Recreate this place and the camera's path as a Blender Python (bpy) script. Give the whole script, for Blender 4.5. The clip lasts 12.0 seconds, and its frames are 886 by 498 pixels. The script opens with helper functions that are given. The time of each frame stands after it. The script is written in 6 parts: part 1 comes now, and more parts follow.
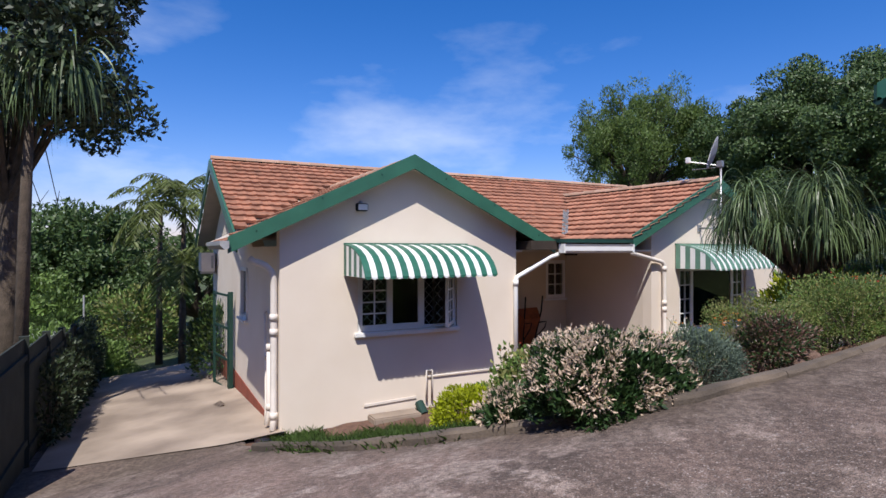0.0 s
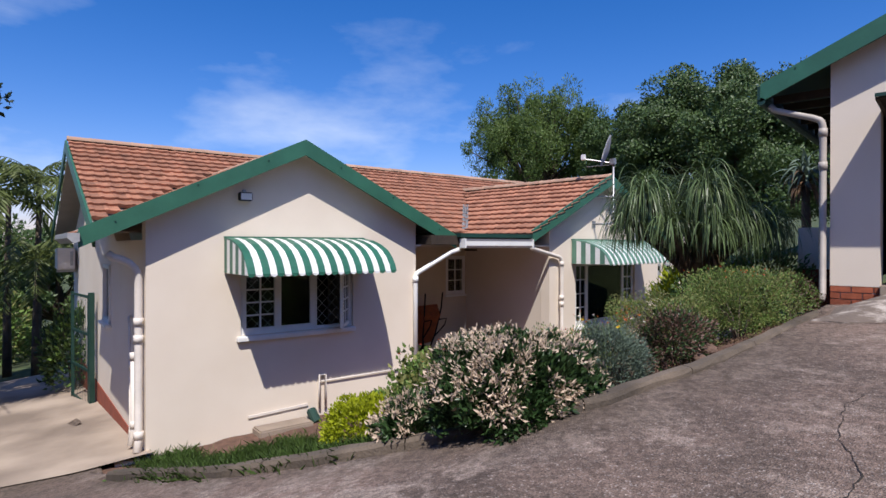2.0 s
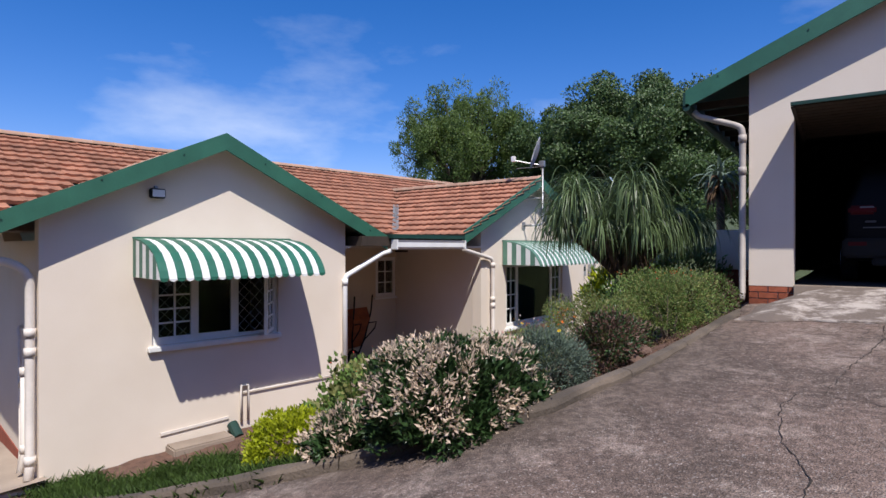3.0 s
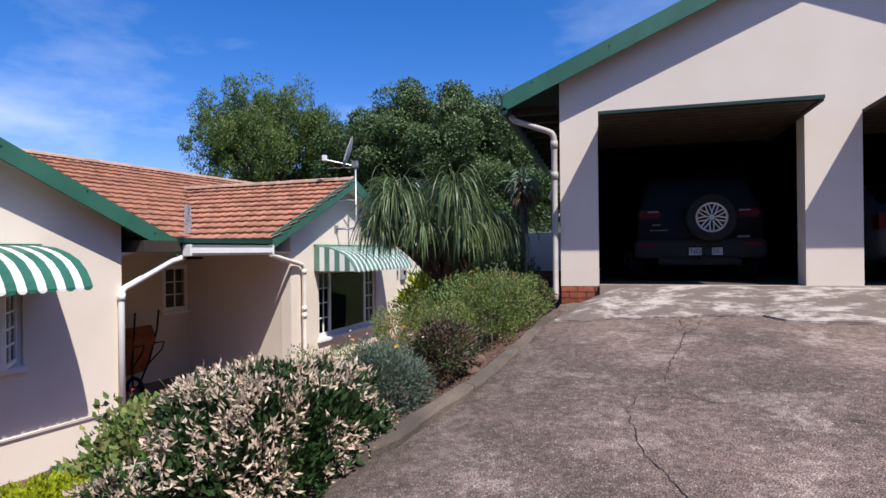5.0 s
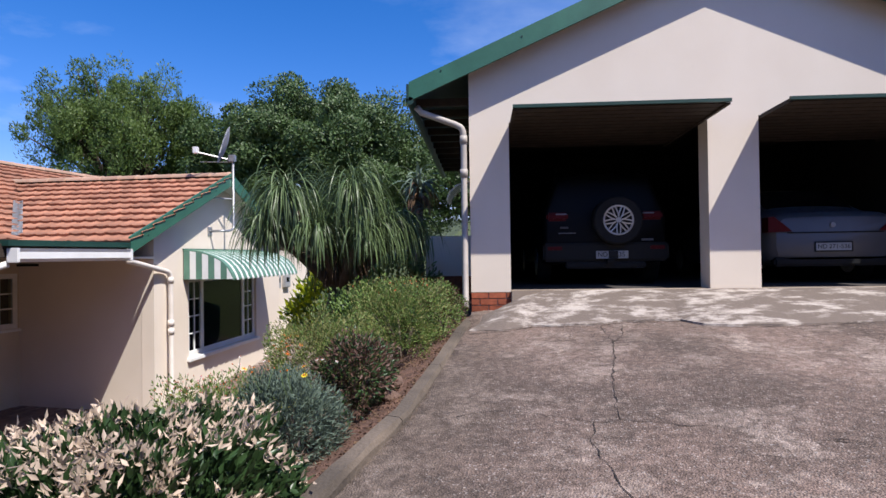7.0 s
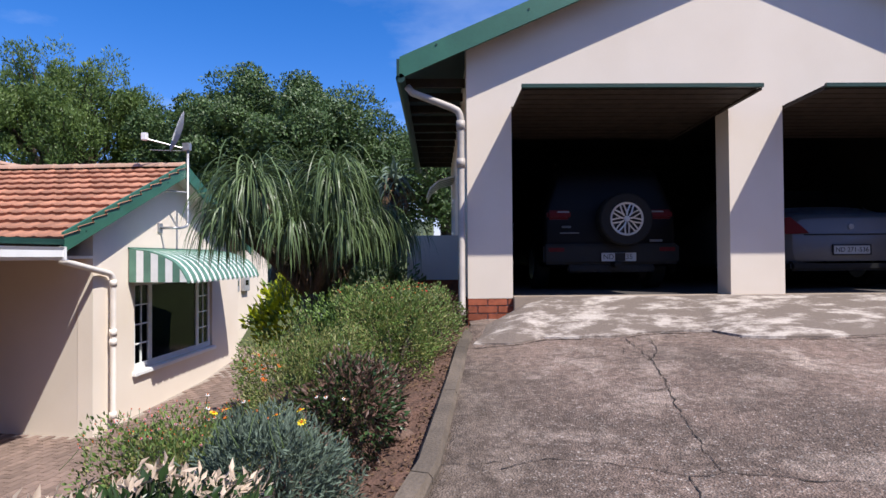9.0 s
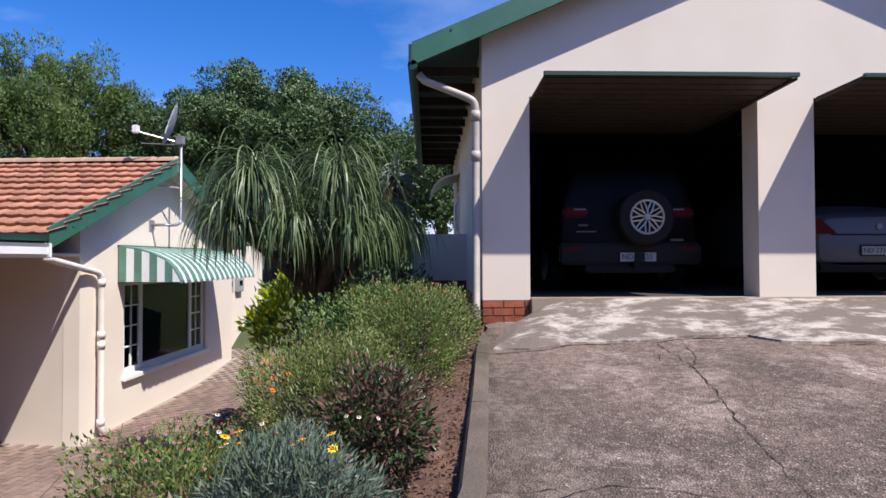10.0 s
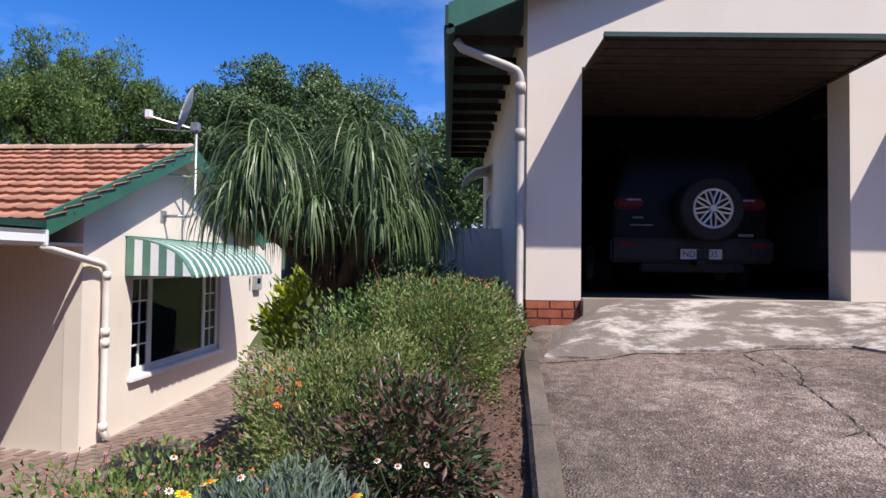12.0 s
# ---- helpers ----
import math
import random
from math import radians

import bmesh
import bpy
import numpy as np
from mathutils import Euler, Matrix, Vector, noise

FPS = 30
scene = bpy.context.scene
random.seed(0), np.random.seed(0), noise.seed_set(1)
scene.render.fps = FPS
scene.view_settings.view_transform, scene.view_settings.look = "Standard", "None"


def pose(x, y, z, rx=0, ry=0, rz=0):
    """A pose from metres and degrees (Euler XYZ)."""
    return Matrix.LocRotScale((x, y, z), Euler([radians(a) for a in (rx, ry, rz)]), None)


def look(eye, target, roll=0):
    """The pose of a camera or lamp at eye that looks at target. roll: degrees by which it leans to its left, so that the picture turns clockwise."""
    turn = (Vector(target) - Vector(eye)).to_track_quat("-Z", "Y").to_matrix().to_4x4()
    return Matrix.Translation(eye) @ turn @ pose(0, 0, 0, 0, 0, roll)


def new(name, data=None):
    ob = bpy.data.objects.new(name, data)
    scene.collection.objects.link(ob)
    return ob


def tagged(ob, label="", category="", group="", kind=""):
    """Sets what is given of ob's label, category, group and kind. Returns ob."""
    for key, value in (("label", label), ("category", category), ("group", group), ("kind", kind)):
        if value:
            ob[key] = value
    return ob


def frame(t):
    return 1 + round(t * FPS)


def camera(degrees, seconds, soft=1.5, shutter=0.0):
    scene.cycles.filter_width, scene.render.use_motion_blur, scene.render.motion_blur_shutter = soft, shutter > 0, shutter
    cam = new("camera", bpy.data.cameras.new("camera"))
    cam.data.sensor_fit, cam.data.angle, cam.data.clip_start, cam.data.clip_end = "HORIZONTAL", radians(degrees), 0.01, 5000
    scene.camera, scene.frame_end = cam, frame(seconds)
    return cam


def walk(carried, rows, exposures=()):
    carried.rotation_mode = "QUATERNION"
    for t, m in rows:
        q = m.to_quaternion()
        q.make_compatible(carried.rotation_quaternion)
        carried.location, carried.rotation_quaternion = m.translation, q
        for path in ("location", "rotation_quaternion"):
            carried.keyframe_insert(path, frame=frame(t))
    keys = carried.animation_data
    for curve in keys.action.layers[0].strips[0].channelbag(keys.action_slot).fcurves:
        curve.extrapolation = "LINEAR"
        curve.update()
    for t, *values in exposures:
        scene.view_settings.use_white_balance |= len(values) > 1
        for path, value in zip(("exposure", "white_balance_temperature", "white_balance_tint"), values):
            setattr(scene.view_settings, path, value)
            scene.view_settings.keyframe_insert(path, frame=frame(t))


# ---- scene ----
cam = camera(76.15, 12.0)
PATH = [
    (0, (1.654, -8.882, 0.492), (0.057, -7.678, 0.496), -0.02),
    (0.5, (1.562, -8.813, 0.478), (0.013, -7.547, 0.481), 0.06),
    (1, (1.475, -8.739, 0.464), (-0.016, -7.406, 0.462), 0.12),
    (1.5, (1.371, -8.641, 0.460), (-0.061, -7.246, 0.450), 0.12),
    (2, (1.255, -8.516, 0.466), (-0.103, -7.048, 0.457), 0.03),
    (2.5, (1.160, -8.440, 0.469), (-0.116, -6.900, 0.460), 0.12),
    (3, (1.023, -8.371, 0.475), (-0.135, -6.740, 0.469), 0.04),
    (5, (0.543, -7.855, 0.469), (0.001, -5.930, 0.477), -0.59),
    (5.5, (0.403, -7.704, 0.468), (0.020, -5.741, 0.478), -0.76),
    (6, (0.303, -7.546, 0.459), (0.033, -5.565, 0.474), -0.78),
    (6.5, (0.203, -7.350, 0.461), (0.013, -5.359, 0.479), -0.78),
    (7, (0.097, -7.155, 0.454), (-0.028, -5.159, 0.476), -0.79),
    (9, (-0.353, -6.281, 0.436), (-0.328, -4.282, 0.467), -0.42),
    (9.5, (-0.465, -6.085, 0.422), (-0.424, -4.086, 0.456), -0.28),
    (10, (-0.578, -5.897, 0.407), (-0.522, -3.898, 0.444), -0.16),
    (10.5, (-0.639, -5.717, 0.373), (-0.572, -3.719, 0.414), -0.03),
    (11, (-0.687, -5.514, 0.354), (-0.625, -3.515, 0.396), 0.12),
    (11.5, (-0.697, -5.358, 0.332), (-0.673, -3.358, 0.378), 0.37),
    (12, (-0.713, -5.156, 0.301), (-0.730, -3.156, 0.353), 0.66),
]
walk(cam, [(t, look(eye, target, roll)) for t, eye, target, roll in PATH],
     exposures=[(0, 0.46), (3, 0.41), (5, 0.61), (12, 0.79)])

# ---------------------------------------------------------------- light
SUN_AZ = (0.771, -0.637)          # horizontal direction towards the sun
SUN_EL = radians(56.2)
world = bpy.data.worlds.new("sky")
scene.world = world
world.use_nodes = True
wn = world.node_tree
wn.nodes.clear()
w_out = wn.nodes.new("ShaderNodeOutputWorld")
w_bg = wn.nodes.new("ShaderNodeBackground")
w_sky = wn.nodes.new("ShaderNodeTexSky")
w_sky.sky_type = "NISHITA"
w_sky.sun_disc = False
w_sky.sun_elevation = SUN_EL
w_sky.sun_rotation = math.atan2(SUN_AZ[0], SUN_AZ[1])
w_sky.altitude = 200
w_sky.air_density, w_sky.dust_density, w_sky.ozone_density = 1.0, 0.6, 3.5
w_co = wn.nodes.new("ShaderNodeTexCoord")
w_map = wn.nodes.new("ShaderNodeMapping")
w_map.inputs["Scale"].default_value = (1.0, 1.0, 2.6)
w_map.inputs["Rotation"].default_value = (0.12, 0.2, 2.3)
w_noise = wn.nodes.new("ShaderNodeTexNoise")
w_noise.inputs["Scale"].default_value = 2.1
w_noise.inputs["Detail"].default_value = 7.0
w_noise.inputs["Roughness"].default_value = 0.55
w_ramp = wn.nodes.new("ShaderNodeValToRGB")
w_ramp.color_ramp.elements[0].position = 0.52
w_ramp.color_ramp.elements[1].position = 0.84
w_mix = wn.nodes.new("ShaderNodeMixRGB")
w_mix.inputs["Color2"].default_value = (8.5, 9.2, 10.5, 1)
w_hsv = wn.nodes.new("ShaderNodeHueSaturation")
w_hsv.inputs["Saturation"].default_value = 1.38
w_hsv.inputs["Value"].default_value = 1.1
wn.links.new(w_co.outputs["Generated"], w_map.inputs["Vector"])
wn.links.new(w_map.outputs["Vector"], w_noise.inputs["Vector"])
wn.links.new(w_noise.outputs["Fac"], w_ramp.inputs["Fac"])
w_sep = wn.nodes.new("ShaderNodeSeparateXYZ")
w_low = wn.nodes.new("ShaderNodeMapRange")
for key, value in (("From Min", 0.08), ("From Max", 0.42), ("To Min", 1.0), ("To Max", 0.22)):
    w_low.inputs[key].default_value = value
w_mul = wn.nodes.new("ShaderNodeMath")
w_mul.operation = "MULTIPLY"
wn.links.new(w_co.outputs["Generated"], w_sep.inputs["Vector"])
wn.links.new(w_sep.outputs["Z"], w_low.inputs["Value"])
wn.links.new(w_ramp.outputs["Color"], w_mul.inputs[0])
wn.links.new(w_low.outputs["Result"], w_mul.inputs[1])
wn.links.new(w_mul.outputs["Value"], w_mix.inputs["Fac"])
wn.links.new(w_sky.outputs["Color"], w_hsv.inputs["Color"])
w_tint = wn.nodes.new("ShaderNodeMixRGB")
w_tint.blend_type = "MULTIPLY"
w_tint.inputs["Fac"].default_value = 1.0
w_tint.inputs["Color2"].default_value = (1.15, 0.94, 1.22, 1)
wn.links.new(w_hsv.outputs["Color"], w_tint.inputs["Color1"])
wn.links.new(w_tint.outputs["Color"], w_mix.inputs["Color1"])
wn.links.new(w_mix.outputs["Color"], w_bg.inputs["Color"])
wn.links.new(w_bg.outputs["Background"], w_out.inputs["Surface"])
w_bg.inputs["Strength"].default_value = 0.085

sun_data = bpy.data.lights.new("sun", "SUN")
sun_data.energy, sun_data.angle, sun_data.color = 4.2, radians(0.53), (1.0, 0.96, 0.91)
sun = new("sun", sun_data)
sun.matrix_world = look((SUN_AZ[0] * 30, SUN_AZ[1] * 30, 30 * math.tan(SUN_EL) * math.hypot(*SUN_AZ)), (0, 0, 0))


# ---------------------------------------------------------------- materials
def mat(name, color, rough=0.7, metal=0.0, var=0.12, scale=6.0, grain=60.0, bump=0.15, color2=None, cover=0.5,
        island=0.0, obrand=0.0, translucent=0.0, spec=0.4, bump_dist=0.01, coat=0.0, sharp=0.18, detail=5.0, stretch=None, nrough=0.5):
    """A procedural surface: base colour with a broad stain noise, a fine grain and a bump."""
    m = bpy.data.materials.new(name)
    m.use_nodes = True
    nt = m.node_tree
    n, l = nt.nodes, nt.links
    bs = n["Principled BSDF"]
    co = n.new("ShaderNodeTexCoord")
    n1 = n.new("ShaderNodeTexNoise")
    n1.inputs["Scale"].default_value, n1.inputs["Detail"].default_value = scale, detail
    n2 = n.new("ShaderNodeTexNoise")
    n2.inputs["Scale"].default_value, n2.inputs["Detail"].default_value = grain, 3.0
    n1.inputs["Roughness"].default_value = nrough
    if stretch:
        mp = n.new("ShaderNodeMapping")
        mp.inputs["Scale"].default_value = stretch
        l.new(co.outputs["Object"], mp.inputs["Vector"])
        l.new(mp.outputs["Vector"], n1.inputs["Vector"])
    else:
        l.new(co.outputs["Object"], n1.inputs["Vector"])
    l.new(co.outputs["Object"], n2.inputs["Vector"])
    r1 = n.new("ShaderNodeValToRGB")
    r1.color_ramp.elements[0].position, r1.color_ramp.elements[1].position = cover - sharp, cover + sharp
    c2 = color2 or tuple(max(0.0, c * (1 - 2.2 * var)) for c in color)
    r1.color_ramp.elements[0].color = (*c2, 1)
    r1.color_ramp.elements[1].color = (*color, 1)
    l.new(n1.outputs["Fac"], r1.inputs["Fac"])
    hs = n.new("ShaderNodeHueSaturation")
    mr = n.new("ShaderNodeMapRange")
    mr.inputs["To Min"].default_value, mr.inputs["To Max"].default_value = 1 - var, 1 + var
    l.new(n2.outputs["Fac"], mr.inputs["Value"])
    last = mr.outputs["Result"]
    for amount, kind in ((island, "i"), (obrand, "o")):
        if amount:
            src = n.new("ShaderNodeNewGeometry") if kind == "i" else n.new("ShaderNodeObjectInfo")
            m2 = n.new("ShaderNodeMapRange")
            m2.inputs["To Min"].default_value, m2.inputs["To Max"].default_value = 1 - amount, 1 + amount
            l.new(src.outputs["Random Per Island" if kind == "i" else "Random"], m2.inputs["Value"])
            mu = n.new("ShaderNodeMath")
            mu.operation = "MULTIPLY"
            l.new(last, mu.inputs[0])
            l.new(m2.outputs["Result"], mu.inputs[1])
            last = mu.outputs["Value"]
    l.new(r1.outputs["Color"], hs.inputs["Color"])
    l.new(last, hs.inputs["Value"])
    l.new(hs.outputs["Color"], bs.inputs["Base Color"])
    bs.inputs["Roughness"].default_value = rough
    bs.inputs["Metallic"].default_value = metal
    bs.inputs["Specular IOR Level"].default_value = spec
    bs.inputs["Coat Weight"].default_value = coat
    if bump:
        bp = n.new("ShaderNodeBump")
        bp.inputs["Strength"].default_value, bp.inputs["Distance"].default_value = bump, bump_dist
        l.new(n2.outputs["Fac"], bp.inputs["Height"])
        l.new(bp.outputs["Normal"], bs.inputs["Normal"])
    if translucent:
        tr = n.new("ShaderNodeBsdfTranslucent")
        l.new(hs.outputs["Color"], tr.inputs["Color"])
        mx = n.new("ShaderNodeMixShader")
        mx.inputs["Fac"].default_value = translucent
        l.new(bs.outputs["BSDF"], mx.inputs[1])
        l.new(tr.outputs["BSDF"], mx.inputs[2])
        l.new(mx.outputs["Shader"], n["Material Output"].inputs["Surface"])
    return m


def glass(name, tint=(0.9, 0.95, 0.93)):
    m = bpy.data.materials.new(name)
    m.use_nodes = True
    n, l = m.node_tree.nodes, m.node_tree.links
    gl = n.new("ShaderNodeBsdfGlossy")
    gl.inputs["Roughness"].default_value = 0.02
    tp = n.new("ShaderNodeBsdfTransparent")
    tp.inputs["Color"].default_value = (*tint, 1)
    fr = n.new("ShaderNodeFresnel")
    fr.inputs["IOR"].default_value = 1.5
    mx = n.new("ShaderNodeMixShader")
    l.new(fr.outputs["Fac"], mx.inputs["Fac"])
    l.new(tp.outputs["BSDF"], mx.inputs[1])
    l.new(gl.outputs["BSDF"], mx.inputs[2])
    l.new(mx.outputs["Shader"], n["Material Output"].inputs["Surface"])
    return m


M_PLASTER = mat("cream_plaster", (0.745, 0.652, 0.55), 0.9, var=0.05, scale=1.1, grain=90, bump=0.25, color2=(0.70, 0.603, 0.50), bump_dist=0.004)
# the cream plaster made yellower and darker: recess shade put into the colour
M_PLASTER_SHADE = mat("recess_shade_plaster", (0.66, 0.56, 0.42), 0.9, var=0.06, scale=1.1, grain=90, bump=0.25, color2=(0.58, 0.48, 0.35), bump_dist=0.004)
M_PLASTER_IN = mat("inside_plaster", (0.30, 0.28, 0.26), 0.9, var=0.08, scale=1.5, grain=40)
M_RED = mat("red_oxide_paint", (0.33, 0.085, 0.05), 0.75, var=0.12, scale=4, grain=50)
M_GREEN = mat("green_barge_paint", (0.035, 0.135, 0.085), 0.45, var=0.10, scale=3, grain=40, bump=0.08, spec=0.5)
M_GREEN_D = mat("dark_green_paint", (0.012, 0.045, 0.035), 0.5, var=0.1, scale=5)
M_WHITE = mat("white_gloss_paint", (0.80, 0.79, 0.77), 0.35, var=0.04, scale=5, grain=50, bump=0.05)
M_PIPE = mat("cream_pipe_paint", (0.74, 0.67, 0.60), 0.45, var=0.06, scale=5, grain=40, bump=0.06)
M_STRIPE_G = mat("green_awning_metal", (0.032, 0.145, 0.095), 0.45, var=0.10, scale=4, grain=30, bump=0.05)
M_STRIPE_F = mat("faded_green_awning_metal", (0.13, 0.27, 0.20), 0.5, var=0.14, scale=3, grain=30, bump=0.05)
M_STRIPE_W = mat("white_awning_metal", (0.80, 0.80, 0.78), 0.4, var=0.05, scale=4, grain=30, bump=0.05)
M_TILE = mat("terracotta_tile", (0.37, 0.165, 0.098), 0.9, var=0.2, scale=5.0, grain=55, bump=0.5, color2=(0.22, 0.105, 0.066), cover=0.47, obrand=0.22, island=0.20)
M_RIDGE = mat("weathered_ridge_tile", (0.42, 0.24, 0.165), 0.9, var=0.15, scale=7, grain=60, bump=0.5, color2=(0.36, 0.25, 0.18), obrand=0.15)
M_LEAD = mat("grey_flashing", (0.42, 0.42, 0.42), 0.5, metal=0.2, var=0.12, scale=9)
M_WOOD_D = mat("dark_soffit_wood", (0.05, 0.035, 0.025), 0.8, var=0.2, scale=8)
M_BRICK = mat("red_brick", (0.36, 0.10, 0.05), 0.9, var=0.15, scale=14, grain=80, bump=0.5, obrand=0.25)
M_MORTAR = mat("mortar", (0.32, 0.27, 0.23), 0.95, var=0.1, scale=20)
M_SOIL = mat("reddish_soil", (0.155, 0.085, 0.06), 0.97, var=0.3, scale=9, grain=34, bump=0.8, color2=(0.085, 0.048, 0.034), bump_dist=0.025)
M_KERB = mat("weathered_kerb_concrete", (0.17, 0.132, 0.10), 0.95, var=0.25, scale=1.6, grain=50, bump=0.8, color2=(0.075, 0.06, 0.047), cover=0.54, bump_dist=0.01)
M_CONC = mat("pale_worn_concrete", (0.40, 0.32, 0.25), 0.93, var=0.12, scale=0.7, grain=70, bump=0.35, color2=(0.20, 0.155, 0.12), cover=0.5, sharp=0.14, detail=8.0)
M_PAVE = mat("brown_paving_brick", (0.20, 0.14, 0.113), 0.92, var=0.12, scale=9, grain=60, bump=0.4, obrand=0.2, island=0.2)
M_GRASS = mat("grass_ground", (0.075, 0.10, 0.035), 0.95, var=0.25, scale=0.8, grain=30, bump=0.8, color2=(0.05, 0.06, 0.025), bump_dist=0.03)
M_BLACK = mat("black_rubber", (0.012, 0.012, 0.013), 0.8, var=0.1, scale=10)
# near-black for room surfaces: indoor gloom put into the colour
M_ROOM_SHADE = mat("room_shade_black", (0.017, 0.015, 0.013), 0.9, var=0.1, scale=3)
M_STEEL = mat("galvanised_steel", (0.42, 0.42, 0.43), 0.42, metal=0.7, var=0.1, scale=12)
M_ALLOY = mat("silver_alloy", (0.72, 0.72, 0.73), 0.28, metal=0.6, var=0.05, scale=12, bump=0.0)
M_GLASS = glass("window_glass")
M_GLASS_D = mat("dark_tinted_glass", (0.01, 0.011, 0.012), 0.06, var=0.02, scale=5, bump=0.0, spec=0.6)
M_SOFFIT = mat("cream_soffit", (0.52, 0.46, 0.40), 0.85, var=0.06, scale=3)


# ---------------------------------------------------------------- builders
def mesh_from(name, verts, faces, material=None, smooth=False):
    me = bpy.data.meshes.new(name)
    me.from_pydata([tuple(v) for v in verts], [], [tuple(f) for f in faces])
    if material:
        me.materials.append(material)
    if smooth:
        me.shade_smooth()
    me.update()
    return me


def bm_mesh(name, bm, material=None, smooth=False):
    bmesh.ops.recalc_face_normals(bm, faces=bm.faces[:])
    me = bpy.data.meshes.new(name)
    bm.to_mesh(me)
    bm.free()
    if material:
        me.materials.append(material)
    if smooth:
        me.shade_smooth()
    return me


def thing(name, label, category, m=None, group="", kind=""):
    ob = new(name)
    ob.matrix_world = m or Matrix()
    return tagged(ob, label, category, group, kind)


def part(name, bm, material, parent, label="", m=None, smooth=False, kind=""):
    """Links a bmesh (or a mesh) as one mesh object under a thing or a part."""
    me = bm if isinstance(bm, bpy.types.Mesh) else bm_mesh(name, bm, material, smooth)
    ob = new(name, me)
    ob.parent = parent
    if m is not None:
        ob.matrix_basis = m
    return tagged(ob, label, kind=kind)


def solid(name, bm, material, label, category, m=None, group="", kind="", smooth=False):
    """A thing that is one mesh."""
    ob = new(name, bm if isinstance(bm, bpy.types.Mesh) else bm_mesh(name, bm, material, smooth))
    ob.matrix_world = m or Matrix()
    return tagged(ob, label, category, group, kind)


def box(bm, x0, x1, y0, y1, z0, z1, bevel=0.0, m=None):
    r = bmesh.ops.create_cube(bm, size=1.0)
    vs = r["verts"]
    for v in vs:
        v.co = Vector(((x0 + x1) / 2 + v.co.x * (x1 - x0), (y0 + y1) / 2 + v.co.y * (y1 - y0), (z0 + z1) / 2 + v.co.z * (z1 - z0)))
    if bevel:
        es = list({e for v in vs for e in v.link_edges})
        vs = list({v for f in bmesh.ops.bevel(bm, geom=es, offset=bevel, segments=2, affect="EDGES")["faces"] for v in f.verts} | {v for v in vs if v.is_valid})
    if m is not None:
        bmesh.ops.transform(bm, matrix=m, verts=vs)
    return bm


def boxed(*a, **k):
    return box(bmesh.new(), *a, **k)


def tube(bm, pts, r, seg=10, cap=True):
    """A round bar along a line of points; r is one radius or one for each point."""
    pts = [Vector(p) for p in pts]
    rr = r if isinstance(r, (list, tuple)) else [r] * len(pts)
    rings, side = [], None
    for i, p in enumerate(pts):
        d = ((pts[min(i + 1, len(pts) - 1)] - p).normalized() + (p - pts[max(i - 1, 0)]).normalized()).normalized()
        if side is None:
            side = d.orthogonal().normalized()
        side = (side - d * side.dot(d)).normalized()
        up = d.cross(side)
        rings.append([bm.verts.new(p + rr[i] * (math.cos(a) * side + math.sin(a) * up)) for a in [2 * math.pi * k / seg for k in range(seg)]])
    for a, b in zip(rings, rings[1:]):
        for k in range(seg):
            bm.faces.new((a[k], a[(k + 1) % seg], b[(k + 1) % seg], b[k]))
    if cap:
        bm.faces.new(rings[0][::-1])
        bm.faces.new(rings[-1])
    return bm


def prism(bm, outline, axis, a, b):
    """Extrudes an outline of 2D points along x, y or z between a and b."""
    def at(p, t):
        return {"x": (t, p[0], p[1]), "y": (p[0], t, p[1]), "z": (p[0], p[1], t)}[axis]
    lo = [bm.verts.new(at(p, a)) for p in outline]
    hi = [bm.verts.new(at(p, b)) for p in outline]
    n = len(outline)
    bm.faces.new(lo[::-1])
    bm.faces.new(hi)
    for k in range(n):
        bm.faces.new((lo[k], lo[(k + 1) % n], hi[(k + 1) % n], hi[k]))
    return bm


